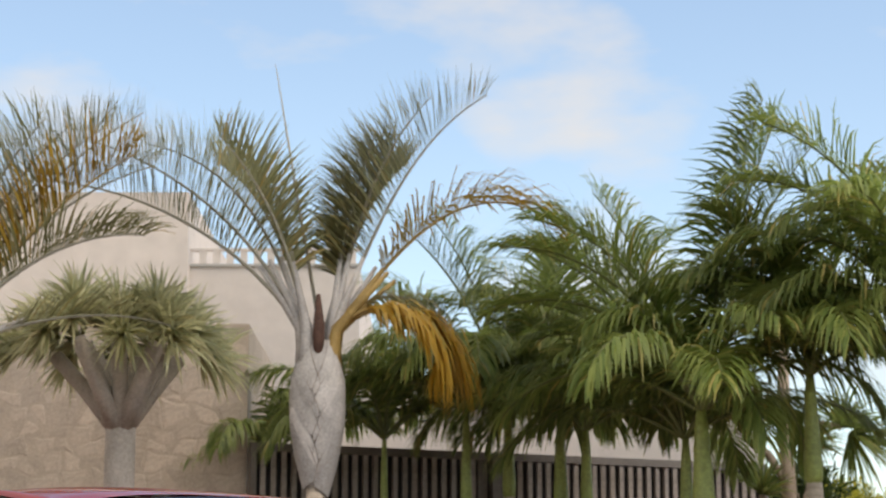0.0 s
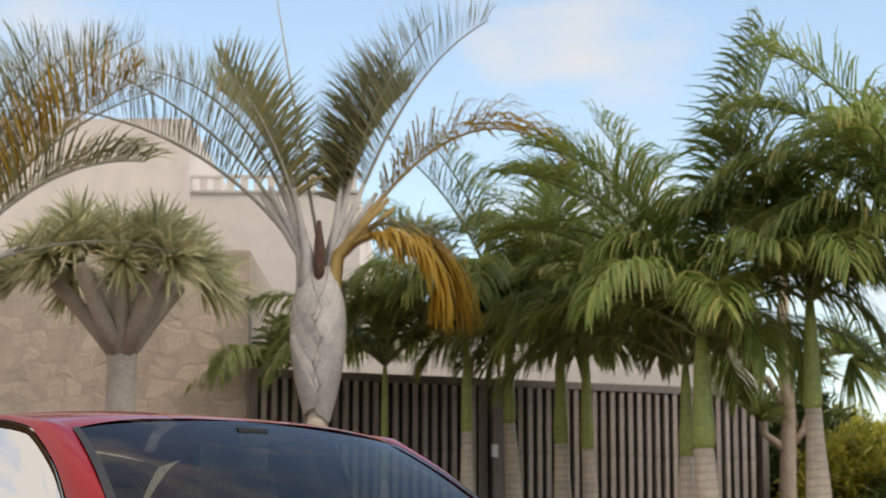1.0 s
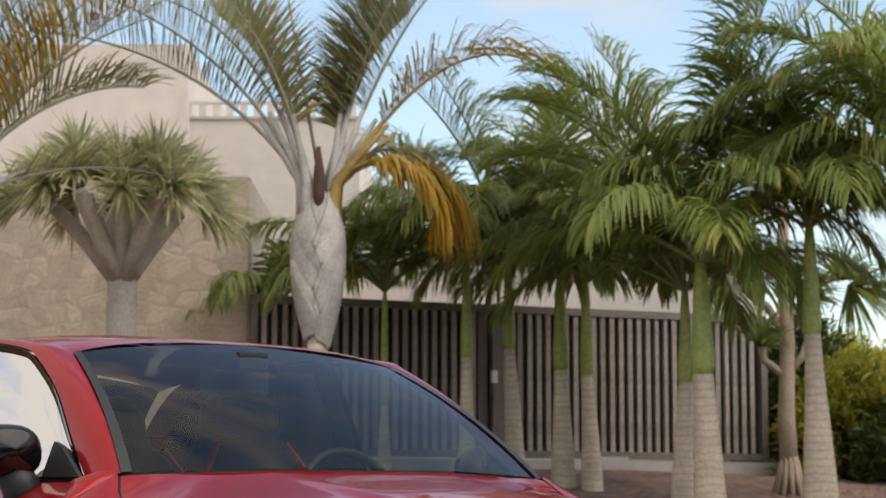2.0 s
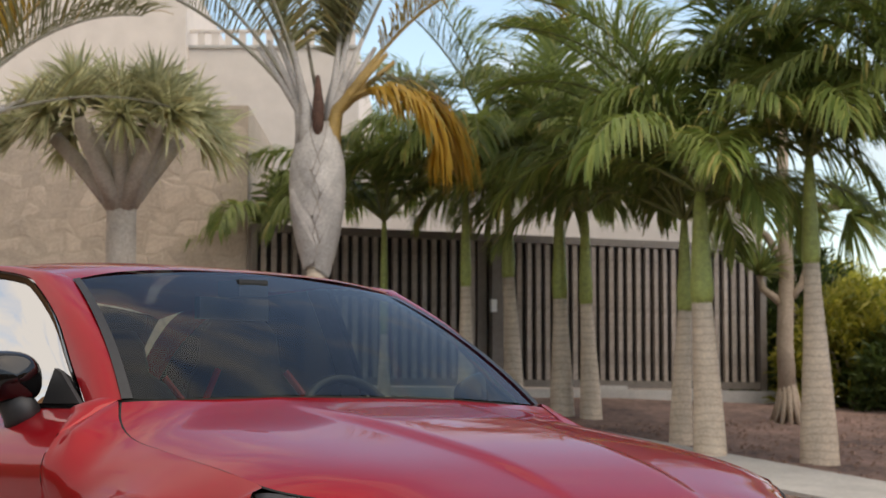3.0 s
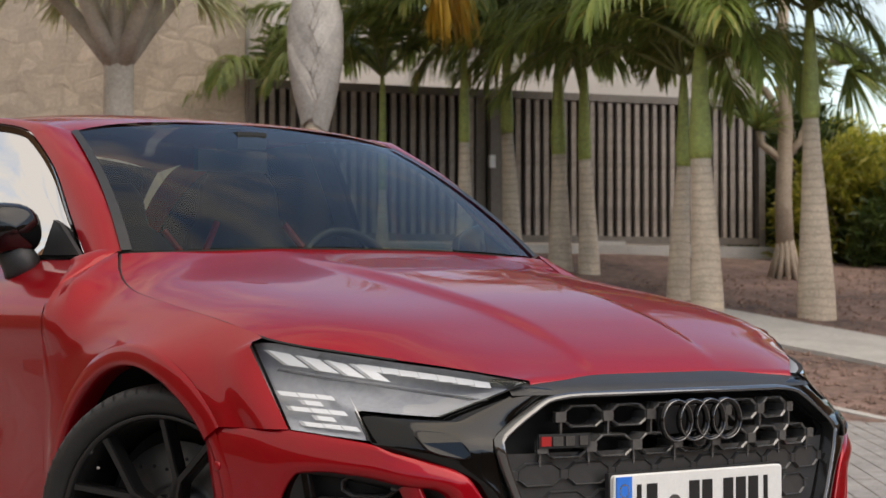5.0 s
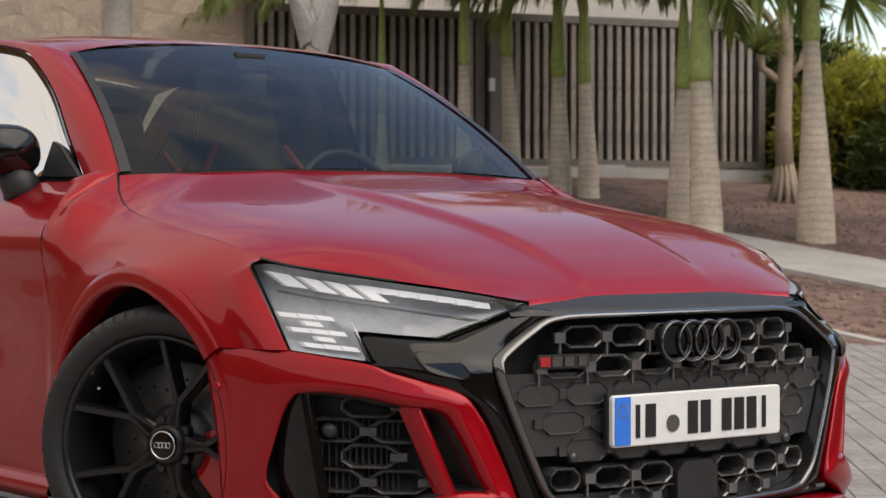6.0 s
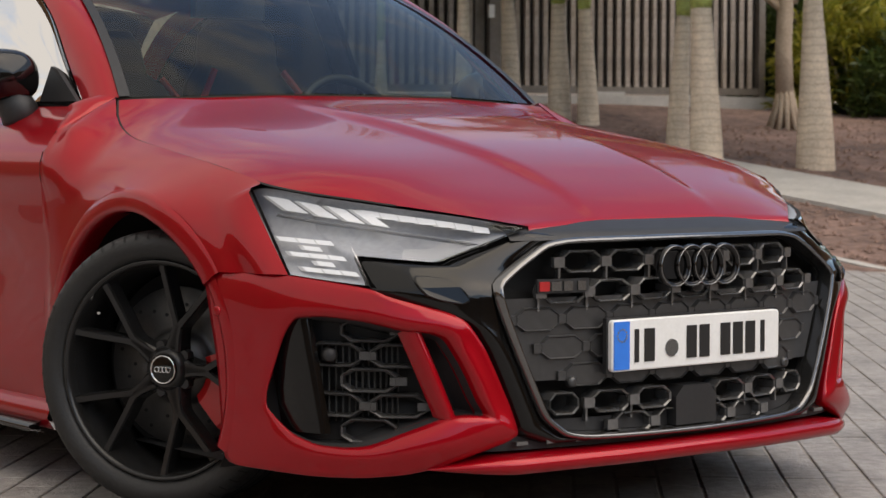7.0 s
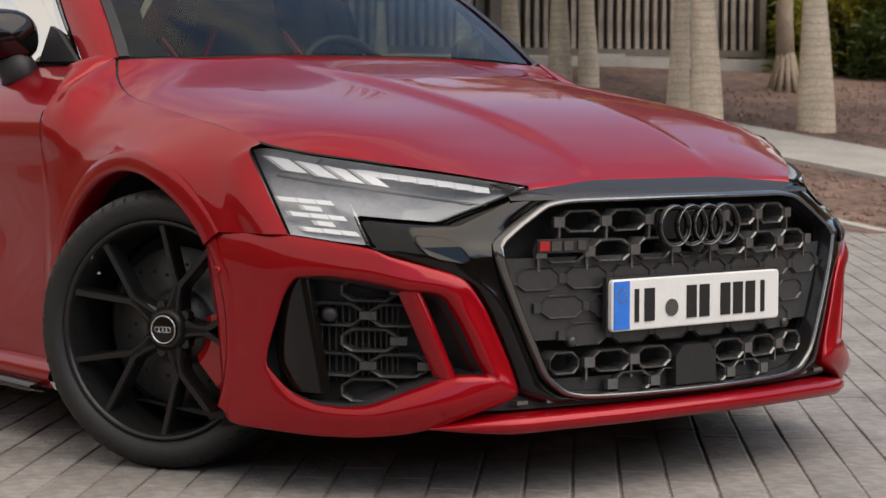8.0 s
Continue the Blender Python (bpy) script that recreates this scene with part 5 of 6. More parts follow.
# black edge print and rubber
for s in (-1, 1):
    e0 = [r_[-1] for r_ in ws_rows]
    inner = [r_[-2] for r_ in ws_rows]
    panel("glass_border", [[p + V((0.003, 0.004, 0.003)) for p in e0], [p * 0.35 + q * 0.65 + V((0.004, 0, 0.004)) for p, q in zip(e0, inner)]], M_MATT, s, flip=False)
panel("cowl", [[p + V((0.05, 0, -0.055)) for p in full(wb)], [p + V((0.005, 0, -0.028)) for p in full(wb)], [p + V((-0.03, 0, -0.002)) for p in full(wb)]], M_MATT, label="black plastic cowl under the windshield")
# roof from screen to rear window
ROOF = [(-1.045, 1.352, -1.02, 0.556, 1.302), (-1.12, 1.366, -1.10, 0.572, 1.324), (-1.35, 1.392, -1.35, 0.585, 1.352), (-1.65, 1.405, -1.65, 0.585, 1.362), (-2.0, 1.398, -2.0, 0.570, 1.350), (-2.30, 1.372, -2.30, 0.545, 1.318), (-2.42, 1.352, -2.44, 0.530, 1.295)]
rm = curve([V((a, b, 0)) for a, b, *_ in ROOF], 30)
re_ = curve([V(h[2:]) for h in ROOF], 30)
roof_rows = []
for m_, e_ in zip(rm, re_):
    row = []
    for k in range(31):
        u = k / 15 - 1
        a = abs(u)
        row.append(V((m_.x + (e_.x - m_.x) * a ** 2, e_.y * u, m_.y + (e_.z - m_.y) * (0.35 * a ** 2 + 0.65 * a ** 4))))
    roof_rows.append(row)
panel("roof", roof_rows, M_RED, flip=True)

# side: belt, pillars, doors, glass
BELT = [V((-0.60, 0.742, 0.940)), V((-0.9, 0.768, 0.945)), V((-1.4, 0.785, 0.958)), (V((-1.9, 0.78, 0.972))), V((-2.35, 0.755, 0.985)), V((-2.75, 0.70, 1.0))]
RAIL = [V((-0.64, 0.728, 0.975)), V((-0.80, 0.690, 1.12)), V((-0.97, 0.655, 1.245)), V((-1.15, 0.632, 1.318)), V((-1.40, 0.622, 1.352)), V((-1.70, 0.618, 1.358)), V((-2.0, 0.612, 1.342)), V((-2.25, 0.612, 1.285)), V((-2.50, 0.635, 1.18)), V((-2.74, 0.685, 1.03))]
belt, rail = curve(BELT, 40), curve(RAIL, 40)
for s in (-1, 1):
    # pillar and roof rail between glass and roof
    n_in = curve([V((-0.490, 0.690, 0.957)), V((-0.645, 0.646, 1.086)), V((-0.826, 0.600, 1.202)), V((-1.02, 0.556, 1.302)), V((-1.10, 0.574, 1.324)), V((-1.35, 0.586, 1.352)), V((-1.65, 0.586, 1.362)), V((-2.0, 0.571, 1.350)), V((-2.30, 0.546, 1.318)), V((-2.50, 0.56, 1.23)), V((-2.72, 0.60, 1.09)), V((-2.86, 0.64, 1.0))], 60)
    n_out = curve([V((-0.590, 0.738, 0.944)), V((-0.73, 0.708, 1.055)), V((-0.89, 0.672, 1.188)), V((-1.08, 0.642, 1.292)), V((-1.18, 0.632, 1.322)), V((-1.40, 0.624, 1.350)), V((-1.68, 0.620, 1.356)), V((-2.0, 0.614, 1.340)), V((-2.25, 0.614, 1.283)), V((-2.48, 0.632, 1.18)), V((-2.66, 0.67, 1.08)), V((-2.80, 0.70, 1.005))], 60)
    panel("roof_pillar", blend_rows(n_in, n_out, 7, lambda p: V((0, 0.012, 0.012))), M_RED, s, flip=False)
    # window frame trim and glass
    top = [V((p.x, p.y - 0.002, p.z - 0.002)) for p in even(n_out, 50)]
    bot = [V((p.x, float(np.interp(-p.x, [-b.x for b in belt], [b.y for b in belt])) - 0.012, min(p.z, float(np.interp(-p.x, [-b.x for b in belt], [b.z for b in belt])) + 0.006))) for p in top]
    g_rows = blend_rows(top, bot, 8, lambda p: V((0, 0.012, 0)))
    cut = min(range(50), key=lambda q: abs(top[q].x + 1.52))
    for nm, a_c, b_c, m_g, lb_g in (("front_side_window", 0, cut + 1, M_SIDEGLASS, "clear green side glass"), ("rear_side_window", cut, 50, M_PRIVACY, "dark tinted rear side glass")):
        gl = panel(nm, [[p + V((0, -0.010, 0)) for p in r_[a_c:b_c]] for r_ in g_rows], m_g, s, flip=False, label=lb_g)
        gl.visible_shadow = False
    pil = [r_[cut] for r_ in g_rows]
    panel("middle_pillar", [[p + V((0.05, o, 0)) for p in pil] if q == 0 else [p + V((-0.06, o, 0)) for p in pil] for q, o in ((0, -0.006), (1, -0.006))], M_BLACK, s, flip=True)
    panel("pillar_lining", [[p + V((0.05, -0.03, 0)) for p in pil], [p + V((-0.06, -0.03, 0)) for p in pil]], M_LAMPGREY, s)
    trim = [[p + V((0, 0.006, 0.0)) for p in top], [p + V((0, 0.004, -0.004)) for p in top], [V((p.x - 0.012, p.y + 0.004, p.z - 0.018)) for p in top]]
    panel("window_trim", trim, M_BLACK, s)
    bt = [V((p.x, p.y + 0.004, p.z)) for p in belt]
    panel("belt_trim", [[p + V((0, 0.0, 0.010)) for p in bt], [p + V((0, 0.006, 0.002)) for p in bt], [p + V((0, 0.004, -0.010)) for p in bt]], M_BLACK, s, flip=True)
    tri = [V((-0.60, 0.752, 0.95)), V((-0.79, 0.762, 0.952)), V((-0.775, 0.735, 1.045)), V((-0.735, 0.738, 1.035))]
    vs = mirrored(tri + [v + V((0, -0.012, 0)) for v in tri], s)
    obj("corner_trim", vs, [(0, 1, 2, 3), (4, 5, 6, 7)] + grid_faces(2, 4, closed=True), M_MATT, car)

    # door skins
    def side_panel(name, x0, x1, zs, n=20, label=""):
        rows_ = []
        for z in zs:
            row = []
            for k in range(n):
                x = x0(z) + (x1(z) - x0(z)) * k / (n - 1)
                bl = float(np.interp(-x, [-b.x for b in belt], [b.z for b in belt]))
                zz = z if z < 0.90 else 0.90 + (bl - 0.002 - 0.90) * (z - 0.90) / 0.04
                y = body_side(x, z) if z < 0.90 else body_side(x, 0.90) + (float(np.interp(-x, [-b.x for b in belt], [b.y for b in belt])) + 0.006 - body_side(x, 0.90)) * (z - 0.90) / 0.04
                row.append(V((x, y, zz)))
            rows_.append(row)
        return panel(name, rows_, M_RED, s, flip=True, label=label)

    zs = list(np.linspace(0.20, 0.90, 27)) + [0.915, 0.93, 0.94]
    d1 = side_panel("front_door", door_edge, lambda z: -1.545, zs)
    jamb = side_panel("door_jamb", lambda z: door_edge(z) + 0.016, lambda z: door_edge(z) - 0.02, zs, 6)
    jamb.location = (0, -0.014 * s, 0)
    side_panel("rear_door", lambda z: -1.551, lambda z: -2.02 - 0.32 * min(1, max(0, (z - 0.30) / 0.45)), zs)
    # sill
    sill = [[V((x, y, z)) for x in np.linspace(-0.44, -2.25, 20)] for y, z in ((0.885, 0.205), (0.915, 0.195), (0.925, 0.165), (0.905, 0.135), (0.80, 0.125))]
    panel("side_sill", sill, M_RED, s, flip=False)
    blade2 = [[V((x, y, z)) for x in np.linspace(-0.50, -2.2, 12)] for y, z in ((0.912, 0.150), (0.945, 0.142), (0.945, 0.128), (0.90, 0.122))]
    panel("sill_blade", blade2, M_BLACK, s, flip=False)
    panel("door_handle", [[V((x, body_side(x, 0.80) + o, z)) for x in np.linspace(-1.28, -1.48, 8)] for o, z in ((0.004, 0.815), (0.030, 0.81), (0.032, 0.795), (0.004, 0.79))], M_RED, s, flip=True)

    # rear quarter round the rear arch
    RX = -2.631
    REARQ = [(-20, V((RX + 0.50, 0.882, 0.20))), (20, V((RX + 0.52, 0.897, 0.46))), (45, V((RX + 0.35, 0.905, 0.76))), (75, V((RX + 0.14, 0.80, 0.955))), (90, V((RX - 0.02, 0.72, 1.0))), (112, V((RX - 0.30, 0.69, 1.0))), (132, V((RX - 0.60, 0.67, 0.985))), (150, V((RX - 0.86, 0.66, 0.93))), (165, V((RX - 0.90, 0.70, 0.72))), (180, V((RX - 0.88, 0.74, 0.50))), (205, V((RX - 0.80, 0.76, 0.22)))]
    rows_ = []
    for k in range(12):
        t = k / 11
        row = []
        for i in range(50):
            a = -20 + 225 * i / 49
            p = V((RX + 0.40 * math.cos(radians(a)), 0.912 - 0.02 * max(0, -math.cos(radians(a))), 0.325 + 0.40 * math.sin(radians(a))))
            q = herm(REARQ, a)
            w = p.lerp(q, t)
            w.y = p.y + (q.y - p.y) * t ** 2.0
            row.append(w)
        rows_.append(row)
    panel("rear_quarter", rows_, M_RED, s)
    band_r = [[V((RX + rad * math.cos(radians(a)), y, 0.325 + rad * math.sin(radians(a)))) for a in np.linspace(-25, 205, 50)] for rad, y in ((0.402, 0.912), (0.392, 0.926), (0.368, 0.922), (0.362, 0.88), (0.37, 0.45))]
    panel("rear_wheel_arch", band_r, M_RED, s, flip=True)

# rear: window, boot lid, bumper, lamps
rear_top, rear_bot = [V((-2.43, y, 1.350 - 0.17 * y * y)) for y in np.linspace(-0.53, 0.53, 21)], [V((-2.88 + 0.06 * (y / 0.6) ** 2, y * 1.16, 1.02 - 0.03 * (y / 0.6) ** 2)) for y in np.linspace(-0.53, 0.53, 21)]
rw = panel("rear_window", blend_rows(rear_top, rear_bot, 8, lambda p: V((-0.01, 0, 0.02))), M_PRIVACY, flip=True)
boot_a = [V((-2.89 + 0.06 * (y / 0.6) ** 2, y, 1.015 - 0.03 * (y / 0.6) ** 2)) for y in np.linspace(-0.66, 0.66, 21)]
boot_b = [V((-3.44 + 0.10 * (y / 0.66) ** 2, y, 1.03 - 0.05 * (y / 0.66) ** 2)) for y in np.linspace(-0.66, 0.66, 21)]
boot_c = [V((-3.50 + 0.12 * (y / 0.66) ** 2, y, 0.66)) for y in np.linspace(-0.66, 0.66, 21)]
panel("boot_lid", blend_rows(boot_a, boot_b, 5) + blend_rows(boot_b, boot_c, 5), M_RED, flip=True)
rb = [[V((-3.55 + 0.16 * (abs(y) / 0.78) ** 3 + o, y, z)) for y in np.linspace(-0.78, 0.78, 25)] for z, o in ((0.66, 0.04), (0.60, 0.0), (0.45, 0.0), (0.30, 0.03), (0.20, 0.12))]
panel("rear_bumper", rb, M_RED, flip=True)
for s in (-1, 1):
    tl = [[V((-3.50 + 0.18 * ((y - 0.25) / 0.5) ** 2.5, y, z)) for y in np.linspace(0.26, 0.76, 10)] for z in (0.90, 0.83, 0.74)]
    panel("tail_lamp", tl, M_TAIL, s, flip=True)
panel("underbody", [[V((x, y, 0.14)) for x in (0.3, -0.5, -1.5, -2.5, -3.4)] for y in (-0.85, -0.4, 0.0, 0.4, 0.85)], M_VOID)
obj("cabin_floor", *box(-1.6, 0, 0.30, 2.6, 1.55, 0.05), M_VOID, car)
obj("bulkhead", *box(-0.42, 0, 0.55, 0.03, 1.5, 0.5), M_VOID, car)
obj("boot_bulkhead", *box(-2.75, 0, 0.6, 0.03, 1.45, 0.75), M_VOID, car)

# mirrors
for s in (-1, 1):
    mir = new("door_mirror")
    mir.parent = car
    mir["label"] = "gloss black door mirror on a short stalk"
    mir.location = (0, 0, 0) if s < 0 else (-0.09, -0.02, -0.02)
    rows_ = []
    for k in range(9):
        t = k / 8
        a = math.pi * t
        x = -0.745 - 0.135 * (1 - math.cos(a)) / 2
        rr = math.sin(a) ** 0.42 if 0 < t < 1 else 0.02
        rows_.append([V((x - 0.03 * math.cos(b) * 0, 0.858 + 0.096 * rr * abs(math.cos(b)) ** 0.75 * (1 if math.cos(b) > 0 else -1) * (1 - 0.10 * math.sin(b)), 1.020 + 0.070 * rr * abs(math.sin(b)) ** 0.75 * (1 if math.sin(b) > 0 else -1))) for b in np.linspace(0, 2 * math.pi, 25)[:-1]])
    panel("mirror_cap", rows_, M_BLACK, s, mir, closed=True, flip=True)
    vs, fs = tube([(-0.81, 0.80 * s, 0.905), (-0.805, 0.815 * s, 0.93), (-0.80, 0.845 * s, 0.975)], [0.055, 0.05, 0.045], 12)
    obj("mirror_stalk", vs, fs, M_MATT, mir, smooth=True)
    gm = [(-0.883, (0.858 + 0.084 * math.cos(b)) * s, 1.020 + 0.052 * math.sin(b)) for b in np.linspace(0, 2 * math.pi, 21)[:-1]]
    obj("mirror_glass", gm, [tuple(range(20))], M_MIRROR, mir)

# ---- interior ----
dash_rows = [[V((x, y, z - 0.02 * (y / 0.7) ** 2)) for y in np.linspace(-0.68, 0.68, 21)] for x, z in ((-0.50, 0.935), (-0.62, 0.955), (-0.80, 0.950), (-0.92, 0.92), (-0.95, 0.80), (-0.93, 0.55))]
panel("dashboard", dash_rows, M_DASH, label="black dashboard")
obj("rear_view_mirror", *box(-1.08, 0.0, 1.245, 0.03, 0.24, 0.065), M_DASH, car)
obj("mirror_foot", *box(-1.02, 0.0, 1.30, 0.12, 0.10, 0.05), M_DASH, car)
sw_v, sw_f = ring_mesh(0.175, 0.014, 36, 8)
swheel = obj("steering_wheel", sw_v, sw_f, M_DASH, car, smooth=True)
swheel.matrix_local = Matrix.Translation((-0.98, 0.37, 0.88)) @ Matrix.Rotation(radians(-22), 4, "Y")


def seat(x, y, w=0.50):
    st = new("seat")
    st.parent = car
    st["label"] = "dark sports seat with red piping"

    def pad(name, sections, m_):
        rows_ = []
        for (cx, cz, hw, th) in sections:
            rows_.append([V((cx + th * math.sin(b) , y + hw * math.copysign(abs(math.cos(b)) ** 0.5, math.cos(b)), cz)) for b in np.linspace(0, 2 * math.pi, 21)[:-1]])
        vs_ = [v for r_ in rows_ for v in r_]
        obj(name, vs_, grid_faces(len(rows_), 20, closed=True) + [tuple(range(20))[::-1], tuple(range(20 * (len(rows_) - 1), 20 * len(rows_)))], m_, st, smooth=True)
    pad("backrest", [(x, 0.52, w / 2, 0.08), (x - 0.05, 0.70, w / 2 + 0.01, 0.075), (x - 0.12, 0.95, w / 2 - 0.01, 0.065), (x - 0.16, 1.04, w / 2 - 0.05, 0.06), (x - 0.175, 1.10, max(0.15, w / 2 - 0.14), 0.06), (x - 0.18, 1.20, max(0.14, w / 2 - 0.16), 0.055), (x - 0.185, 1.25, max(0.10, w / 2 - 0.2), 0.03)], M_SEAT)
    obj("cushion", *box(x + 0.22, y, 0.50, 0.5, w, 0.14), M_SEAT, st)
    obj("piping", *tube([(x + 0.03, y - w / 2 + 0.03, 0.62), (x - 0.05, y - w / 2 + 0.03, 0.95), (x - 0.10, y - w / 2 + 0.12, 1.08)], [0.012] * 3, 6), M_TRIMRED, st)
    obj("piping", *tube([(x + 0.03, y + w / 2 - 0.03, 0.62), (x - 0.05, y + w / 2 - 0.03, 0.95), (x - 0.10, y + w / 2 - 0.12, 1.08)], [0.012] * 3, 6), M_TRIMRED, st)


for x, y in ((-1.45, 0.37), (-1.45, -0.37)):
    seat(x, y)
seat(-2.25, 0.0, 1.25)

# ---- wheels ----
def wheel(cx, cy, steer, s):
    """s = -1 on the right side. Local: x along the axle outwards."""
    wh = new("wheel")
    wh.parent = car
    wh["label"] = "black five twin-spoke alloy wheel with low-profile tyre"
    wh.matrix_local = Matrix.Translation((cx, cy, 0.322)) @ Matrix.Rotation(radians(steer), 4, "Z") @ Matrix.Rotation(radians(-90 if s < 0 else 90), 4, "Z")

    def lathe(name, prof, material, n=72, label="", parent=wh):
        rows_ = [[V((x, r_ * math.cos(2 * math.pi * k / n), r_ * math.sin(2 * math.pi * k / n))) for k in range(n)] for x, r_ in prof]
        return obj(name, [v for r_ in rows_ for v in r_], grid_faces(len(rows_), n, closed=True), material, parent, label, True)

    lathe("tyre", [(0.085, 0.250), (0.100, 0.256), (0.112, 0.272), (0.116, 0.288), (0.110, 0.304), (0.098, 0.315), (0.080, 0.321), (0.0, 0.323), (-0.10, 0.318), (-0.128, 0.30), (-0.128, 0.262), (-0.11, 0.25)], M_TYRE, 96)
    for k in range(60):
        a = 2 * math.pi * k / 60
        o = new("tread_groove", groove)
        o.parent = wh
        o.matrix_local = Matrix.Rotation(a, 4, "X")
    for x in (0.045, 0.0, -0.045):
        lathe("tread_channel", [(x - 0.005, 0.3225), (x, 0.3245), (x + 0.005, 0.3225)], M_VOID, 72)
    lathe("rim", [(0.085, 0.251), (0.098, 0.2545), (0.104, 0.252), (0.102, 0.246), (0.092, 0.241), (0.060, 0.236), (0.0, 0.228), (-0.10, 0.226), (-0.11, 0.245)], M_RIM, 96)
    lathe("hub", [(0.030, 0.062), (0.058, 0.054), (0.070, 0.042), (0.074, 0.036), (0.070, 0.034), (0.070, 0.001)], M_RIM, 40)
    cap = lathe("centre_cap", [(0.0705, 0.0315), (0.076, 0.0310), (0.077, 0.028), (0.0765, 0.001)], M_BLACK, 32)
    lathe("cap_ring", [(0.0745, 0.0335), (0.0785, 0.0325), (0.0785, 0.0305), (0.075, 0.0295)], M_CHROME, 40)
    for k in range(4):
        o = new("cap_badge_ring", cap_ring_me)
        o.parent = cap
        o.location = (0.0785, -0.0147 + k * 0.0098, 0)
    lathe("brake_disc", [(-0.02, 0.185), (-0.010, 0.187), (-0.008, 0.185), (-0.008, 0.10), (-0.004, 0.085), (0.02, 0.08), (0.02, 0.001)], M_DISC, 64, "drilled steel brake disc")
    for k in range(30):
        a = 2 * math.pi * k / 30
        o = new("disc_hole", hole_me)
        o.parent = wh
        rr = 0.125 + 0.02 * (k % 3)
        o.location = (-0.0075, rr * math.cos(a), rr * math.sin(a))
    lathe("dust_shield", [(-0.06, 0.225), (-0.06, 0.001)], M_VOID, 40)
    # five spokes, each forking into two
    for k in range(5):
        a0 = radians(72 + 72 * k)
        for sg in (-1, 1):
            pts_, wid = [], []
            for t in (0, 0.12, 0.24, 0.34, 0.40, 0.46, 0.55, 0.7, 0.85, 0.95, 1.0):
                r_ = 0.030 + (0.247 - 0.030) * t
                spread_ = sg * (0.0035 if t < 0.36 else 0.0035 + 0.074 * ((t - 0.36) / 0.64) ** 0.95)
                x = 0.060 + 0.034 * t ** 1.3
                pts_.append((r_, spread_, x))
                wid.append(0.0104 - 0.0010 * t + 0.012 * max(0, 0.26 - t) / 0.26 + 0.004 * max(0, t - 0.92) / 0.08)
            vs_ = []
            for (r_, sp, x), w in zip(pts_, wid):
                for dw, dx in ((-1.30, -0.042), (-1.0, -0.005), (-0.70, 0.0), (0.70, 0.0), (1.0, -0.005), (1.30, -0.042)):
                    y_, z_ = sp + dw * w, r_
                    vs_.append((x + dx, z_ * math.cos(a0) - y_ * math.sin(a0), z_ * math.sin(a0) + y_ * math.cos(a0)))
            obj("spoke", vs_, grid_faces(11, 6, flip=True), M_RIM, wh)
        ab = radians(72 + 36 + 72 * k)
        obj("wheel_bolt", *tube([(0.035, 0.056 * math.cos(ab), 0.056 * math.sin(ab)), (0.058, 0.056 * math.cos(ab), 0.056 * math.sin(ab))], [0.013, 0.012], 6), M_MATT, wh)
    av = radians(142)
    obj("valve", *tube([(0.070, 0.222 * math.cos(av), 0.222 * math.sin(av)), (0.092, 0.205 * math.cos(av), 0.205 * math.sin(av))], [0.005, 0.004], 8), M_CHROME, wh)
    return wh


groove = mesh_of("tread_groove", [(0.055, -0.002, 0.3236), (0.098, 0.010, 0.3165), (0.098, 0.014, 0.3165), (0.055, 0.002, 0.3236), (0.113, 0.013, 0.3035), (0.113, 0.017, 0.3035)], [(0, 1, 2, 3), (1, 4, 5, 2)], M_VOID)
hole_me = mesh_of("disc_hole", *tube([(-0.001, 0, 0), (0.001, 0, 0)], [0.0045, 0.0045], 8), M_VOID)
cr_v, cr_f = ring_mesh(0.0062, 0.0011, 20, 5)
cap_ring_me = mesh_of("cap_badge_ring", cr_v, cr_f, M_CHROME, True)
STEER = 29.0
wr = wheel(-0.01, -0.800, STEER, -1)
wheel(-0.01, 0.800, STEER, 1)
wheel(-2.631, -0.795, 0, -1)
wheel(-2.631, 0.795, 0, 1)
# brake calipers of the front wheels stay with the hub
for s in (-1, 1):
    cal = new("brake_caliper")
    cal.parent = car
    cal["label"] = "red painted brake caliper"
    cal.matrix_local = Matrix.Translation((-0.01, 0.80 * s, 0.322)) @ Matrix.Rotation(radians(STEER), 4, "Z")
    prof = [(0.085, -0.010), (0.205, -0.010), (0.205, 0.012), (0.175, 0.024), (0.105, 0.022), (0.085, 0.010)]
    rows_ = []
    for k in range(10):
        a = radians(-48 + 66 * k / 9)
        rows_.append([V((r_ * math.cos(a), (0.012 + o) * s, r_ * math.sin(a))) for r_, o in prof])
    obj("caliper_body", [v for q in rows_ for v in q], grid_faces(10, 6, closed=True, flip=s > 0) + [(0, 1, 2, 3, 4, 5), (59, 58, 57, 56, 55, 54)], M_CALIPER, cal, smooth=False)
    a = radians(-12)
    o = obj("caliper_bar", *box(0, 0, 0, 0.012, 0.003, 0.065), M_PLATE, cal)
    o.matrix_local = Matrix.Translation((0.15, 0.037 * s, -0.03)) @ Matrix.Rotation(radians(12), 4, "Y")


# ---- paving: stack of rectangular pavers, each its own piece near the car ----
P_ANG = radians(138.4)
PL_L, PL_W = 0.250, 0.1056
pave_m = Matrix.Translation((0.718, -0.223, 0)) @ Matrix.Rotation(P_ANG, 4, "Z")
paving = thing("paving", pave_m, "grey concrete paver drive with open sand joints", "paving", kind="structure")


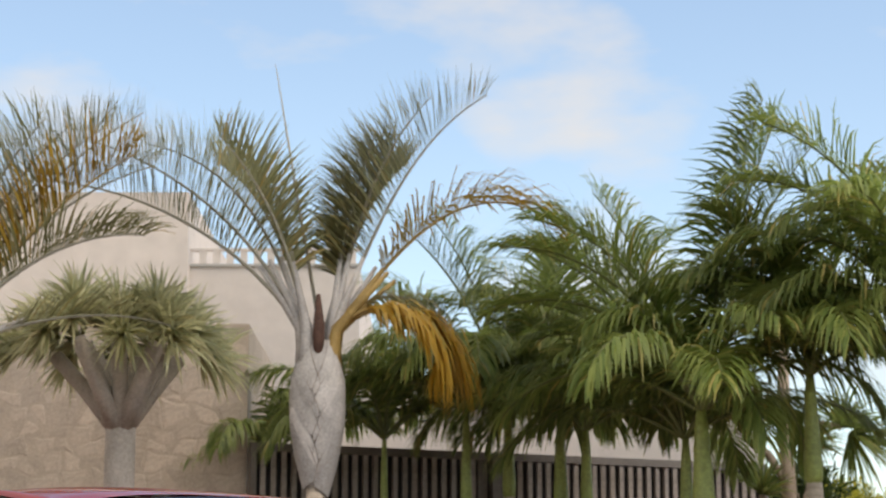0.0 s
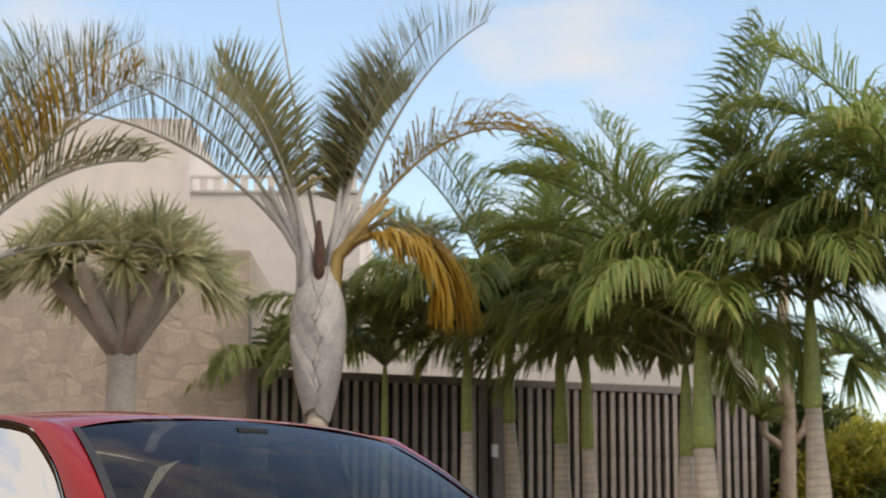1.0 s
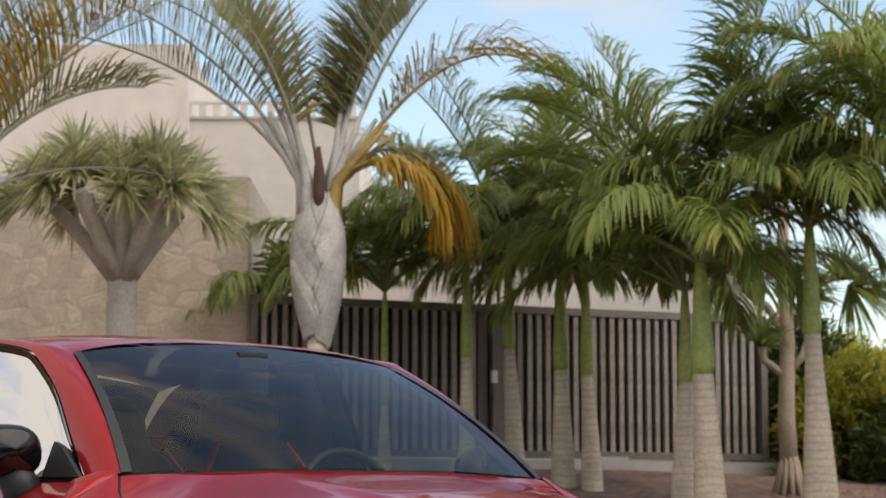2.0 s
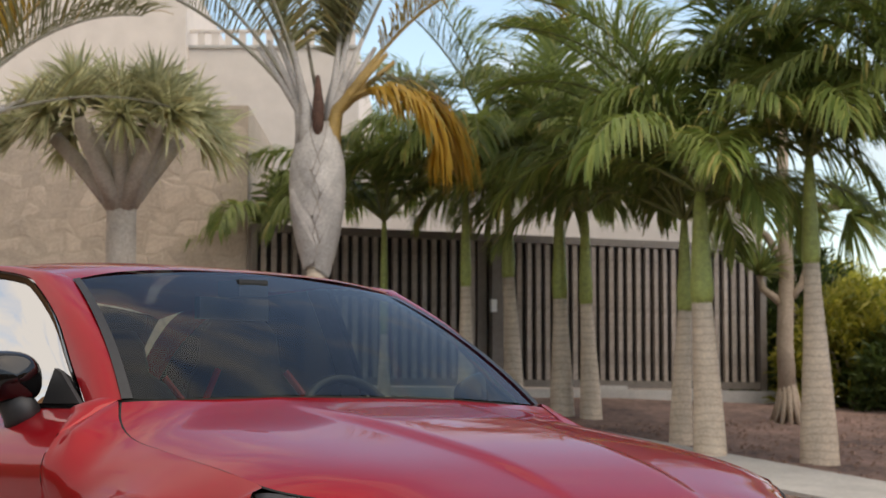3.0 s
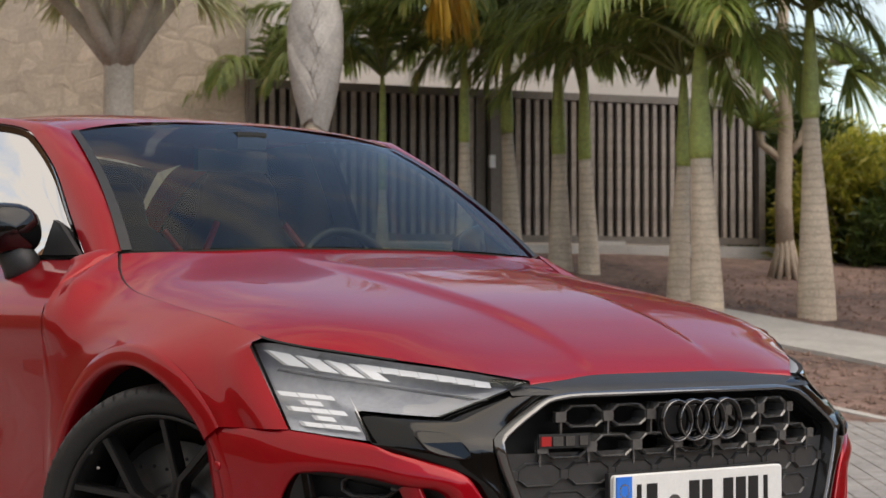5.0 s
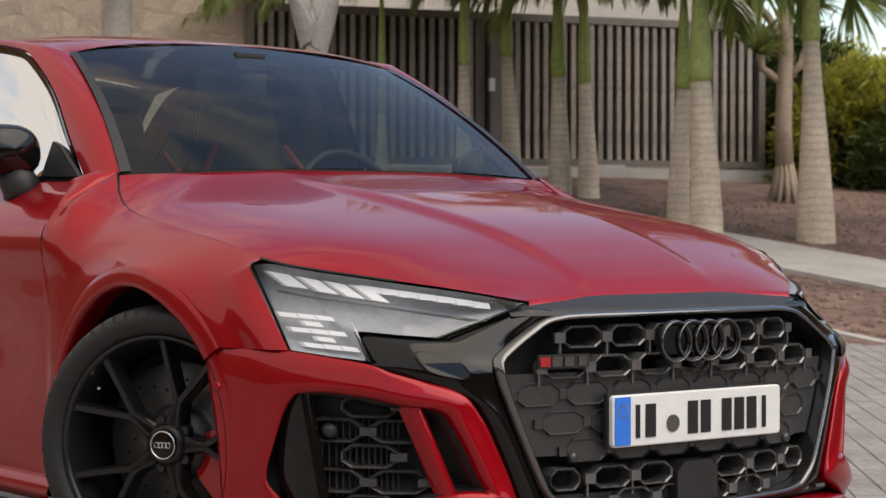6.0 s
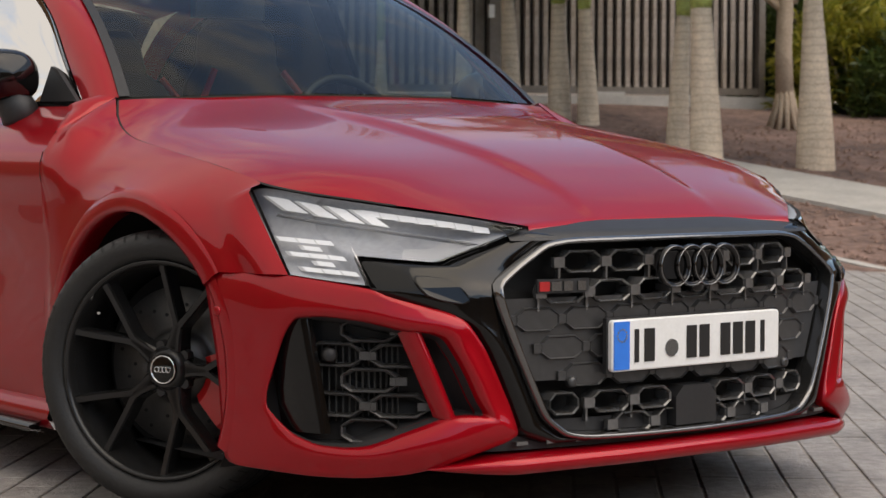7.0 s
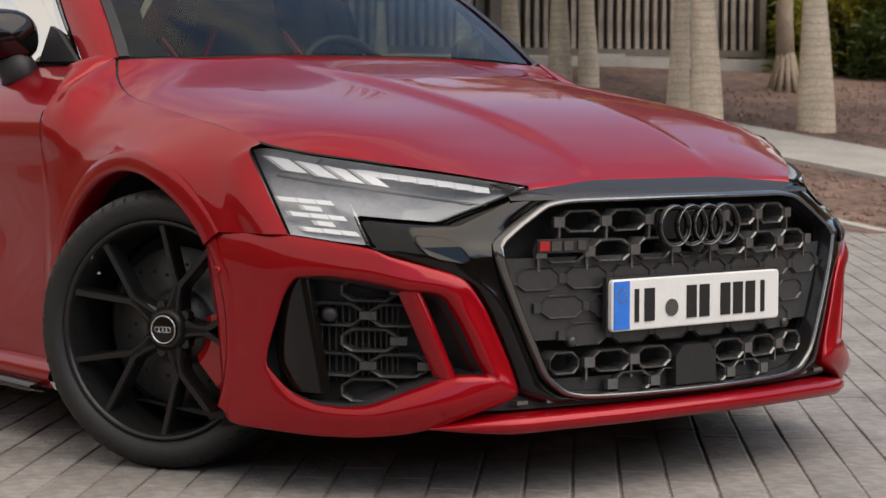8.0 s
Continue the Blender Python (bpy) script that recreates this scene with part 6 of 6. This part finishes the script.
def paver_mesh(w, h, b=0.003, t=0.05):
    o = [(-w / 2, -h / 2), (w / 2, -h / 2), (w / 2, h / 2), (-w / 2, h / 2)]
    i_ = [(x - math.copysign(b, x), y - math.copysign(b, y)) for x, y in o]
    vs = [(x, y, -t) for x, y in o] + [(x, y, -b * 0.7) for x, y in o] + [(x, y, 0) for x, y in i_]
    return vs, grid_faces(3, 4, closed=True) + [(8, 9, 10, 11)]


inv = pave_m.inverted()
plot_inv = PLOT.inverted()
edge_a, edge_b = band(10.87, -40), band(10.87, 60)
bed_pts = [edge_a, edge_b, edge_b - PN * 60, edge_a - PN * 60]
bed = plot_obj("paving_bed", [(p.x, p.y, -0.0045) for p in bed_pts], [(3, 2, 1, 0)], M_JOINT)
tagged(bed, "dark sandy bed under the pavers", "paving", kind="structure")
edging = thing("edging", PLOT, "flush concrete edging of the drive", "kerb", kind="structure")
ev = []
for a in np.linspace(-14, 22, 73):
    for q, up in ((10.87, -0.1), (10.87, 0.006), (10.97, 0.006), (10.97, -0.1)):
        p = band(q, a)
        ev.append((p.x, p.y, up + rise(p.x, p.y)))
obj("edging_strip", ev, grid_faces(73, 4, flip=True), M_KERB, edging)
pm = [mesh_of("paver", *paver_mesh(PL_L - 0.0025, PL_W - 0.007), M_PAVER)]
rng = random.Random(21)
near, far = [], []
for i in range(-110, 111):
    for j in range(-160, 161):
        x = (i + (0.5 if j % 2 else 0.0)) * PL_L
        y = (j + 0.5) * PL_W
        w = pave_m @ Vector((x, y, 0))
        p = plot_inv @ w
        if p.y < -4.5 or p.y > 17.5 or abs(p.x) > 6.5 or PN.x * p.x + PN.y * p.y > 10.72:
            continue
        if -1.0 < w.x < 0.2 and abs(w.y) < 0.5:
            continue
        q = abs(p.y - 4.0) + 0.4 * abs(p.x)
        near.append((q, x, y))
near.sort()
for k, (q, x, y) in enumerate(near):
    tz, ta, tb = rng.uniform(-0.0015, 0.0015), rng.uniform(-0.004, 0.004), rng.uniform(-0.004, 0.004)
    if k < 300:
        o = new("paver", pm[0])
        o.parent = paving
        o.matrix_local = Matrix.Translation((x, y, tz)) @ Matrix.Rotation(ta, 4, "X") @ Matrix.Rotation(tb, 4, "Y")
    else:
        v, f = paver_mesh(PL_L - 0.0025, PL_W - 0.007)
        far.append(([(a + x, b + y, c + tz) for a, b, c in v], f))
fo = obj("far_pavers", *join(far), M_PAVER, paving)
tagged(fo, kind="stuff")

# loose stones over the bed
rng = random.Random(33)
sv, sf = [], []
for k in range(9000):
    q, a = 10.99 + rng.random() ** 1.3 * 9.0, rng.uniform(-4, 16)
    p = band(q, a)
    if 12.80 < q < 14.26 or p.y > 24 + 0.43 * p.x or abs(p.x) > 0.3 * p.y:
        continue
    r_ = rng.uniform(0.012, 0.04)
    z = rise(p.x, p.y)
    n0 = len(sv)
    for dx, dy, dz in ((1, 0, 0), (-1, 0, 0), (0, 1, 0), (0, -1, 0), (0, 0, 0.8), (0, 0, -0.5)):
        k2 = rng.uniform(0.7, 1.2)
        sv.append((p.x + dx * r_ * k2, p.y + dy * r_ * k2, z + dz * r_ * k2))
    sf += [(n0 + a_, n0 + b_, n0 + 4) for a_, b_ in ((0, 2), (2, 1), (1, 3), (3, 0))]
gs = plot_obj("gravel_stones", sv, sf, M_STONES)
tagged(gs, "loose red-brown gravel stones on the bed", "gravel", kind="stuff")
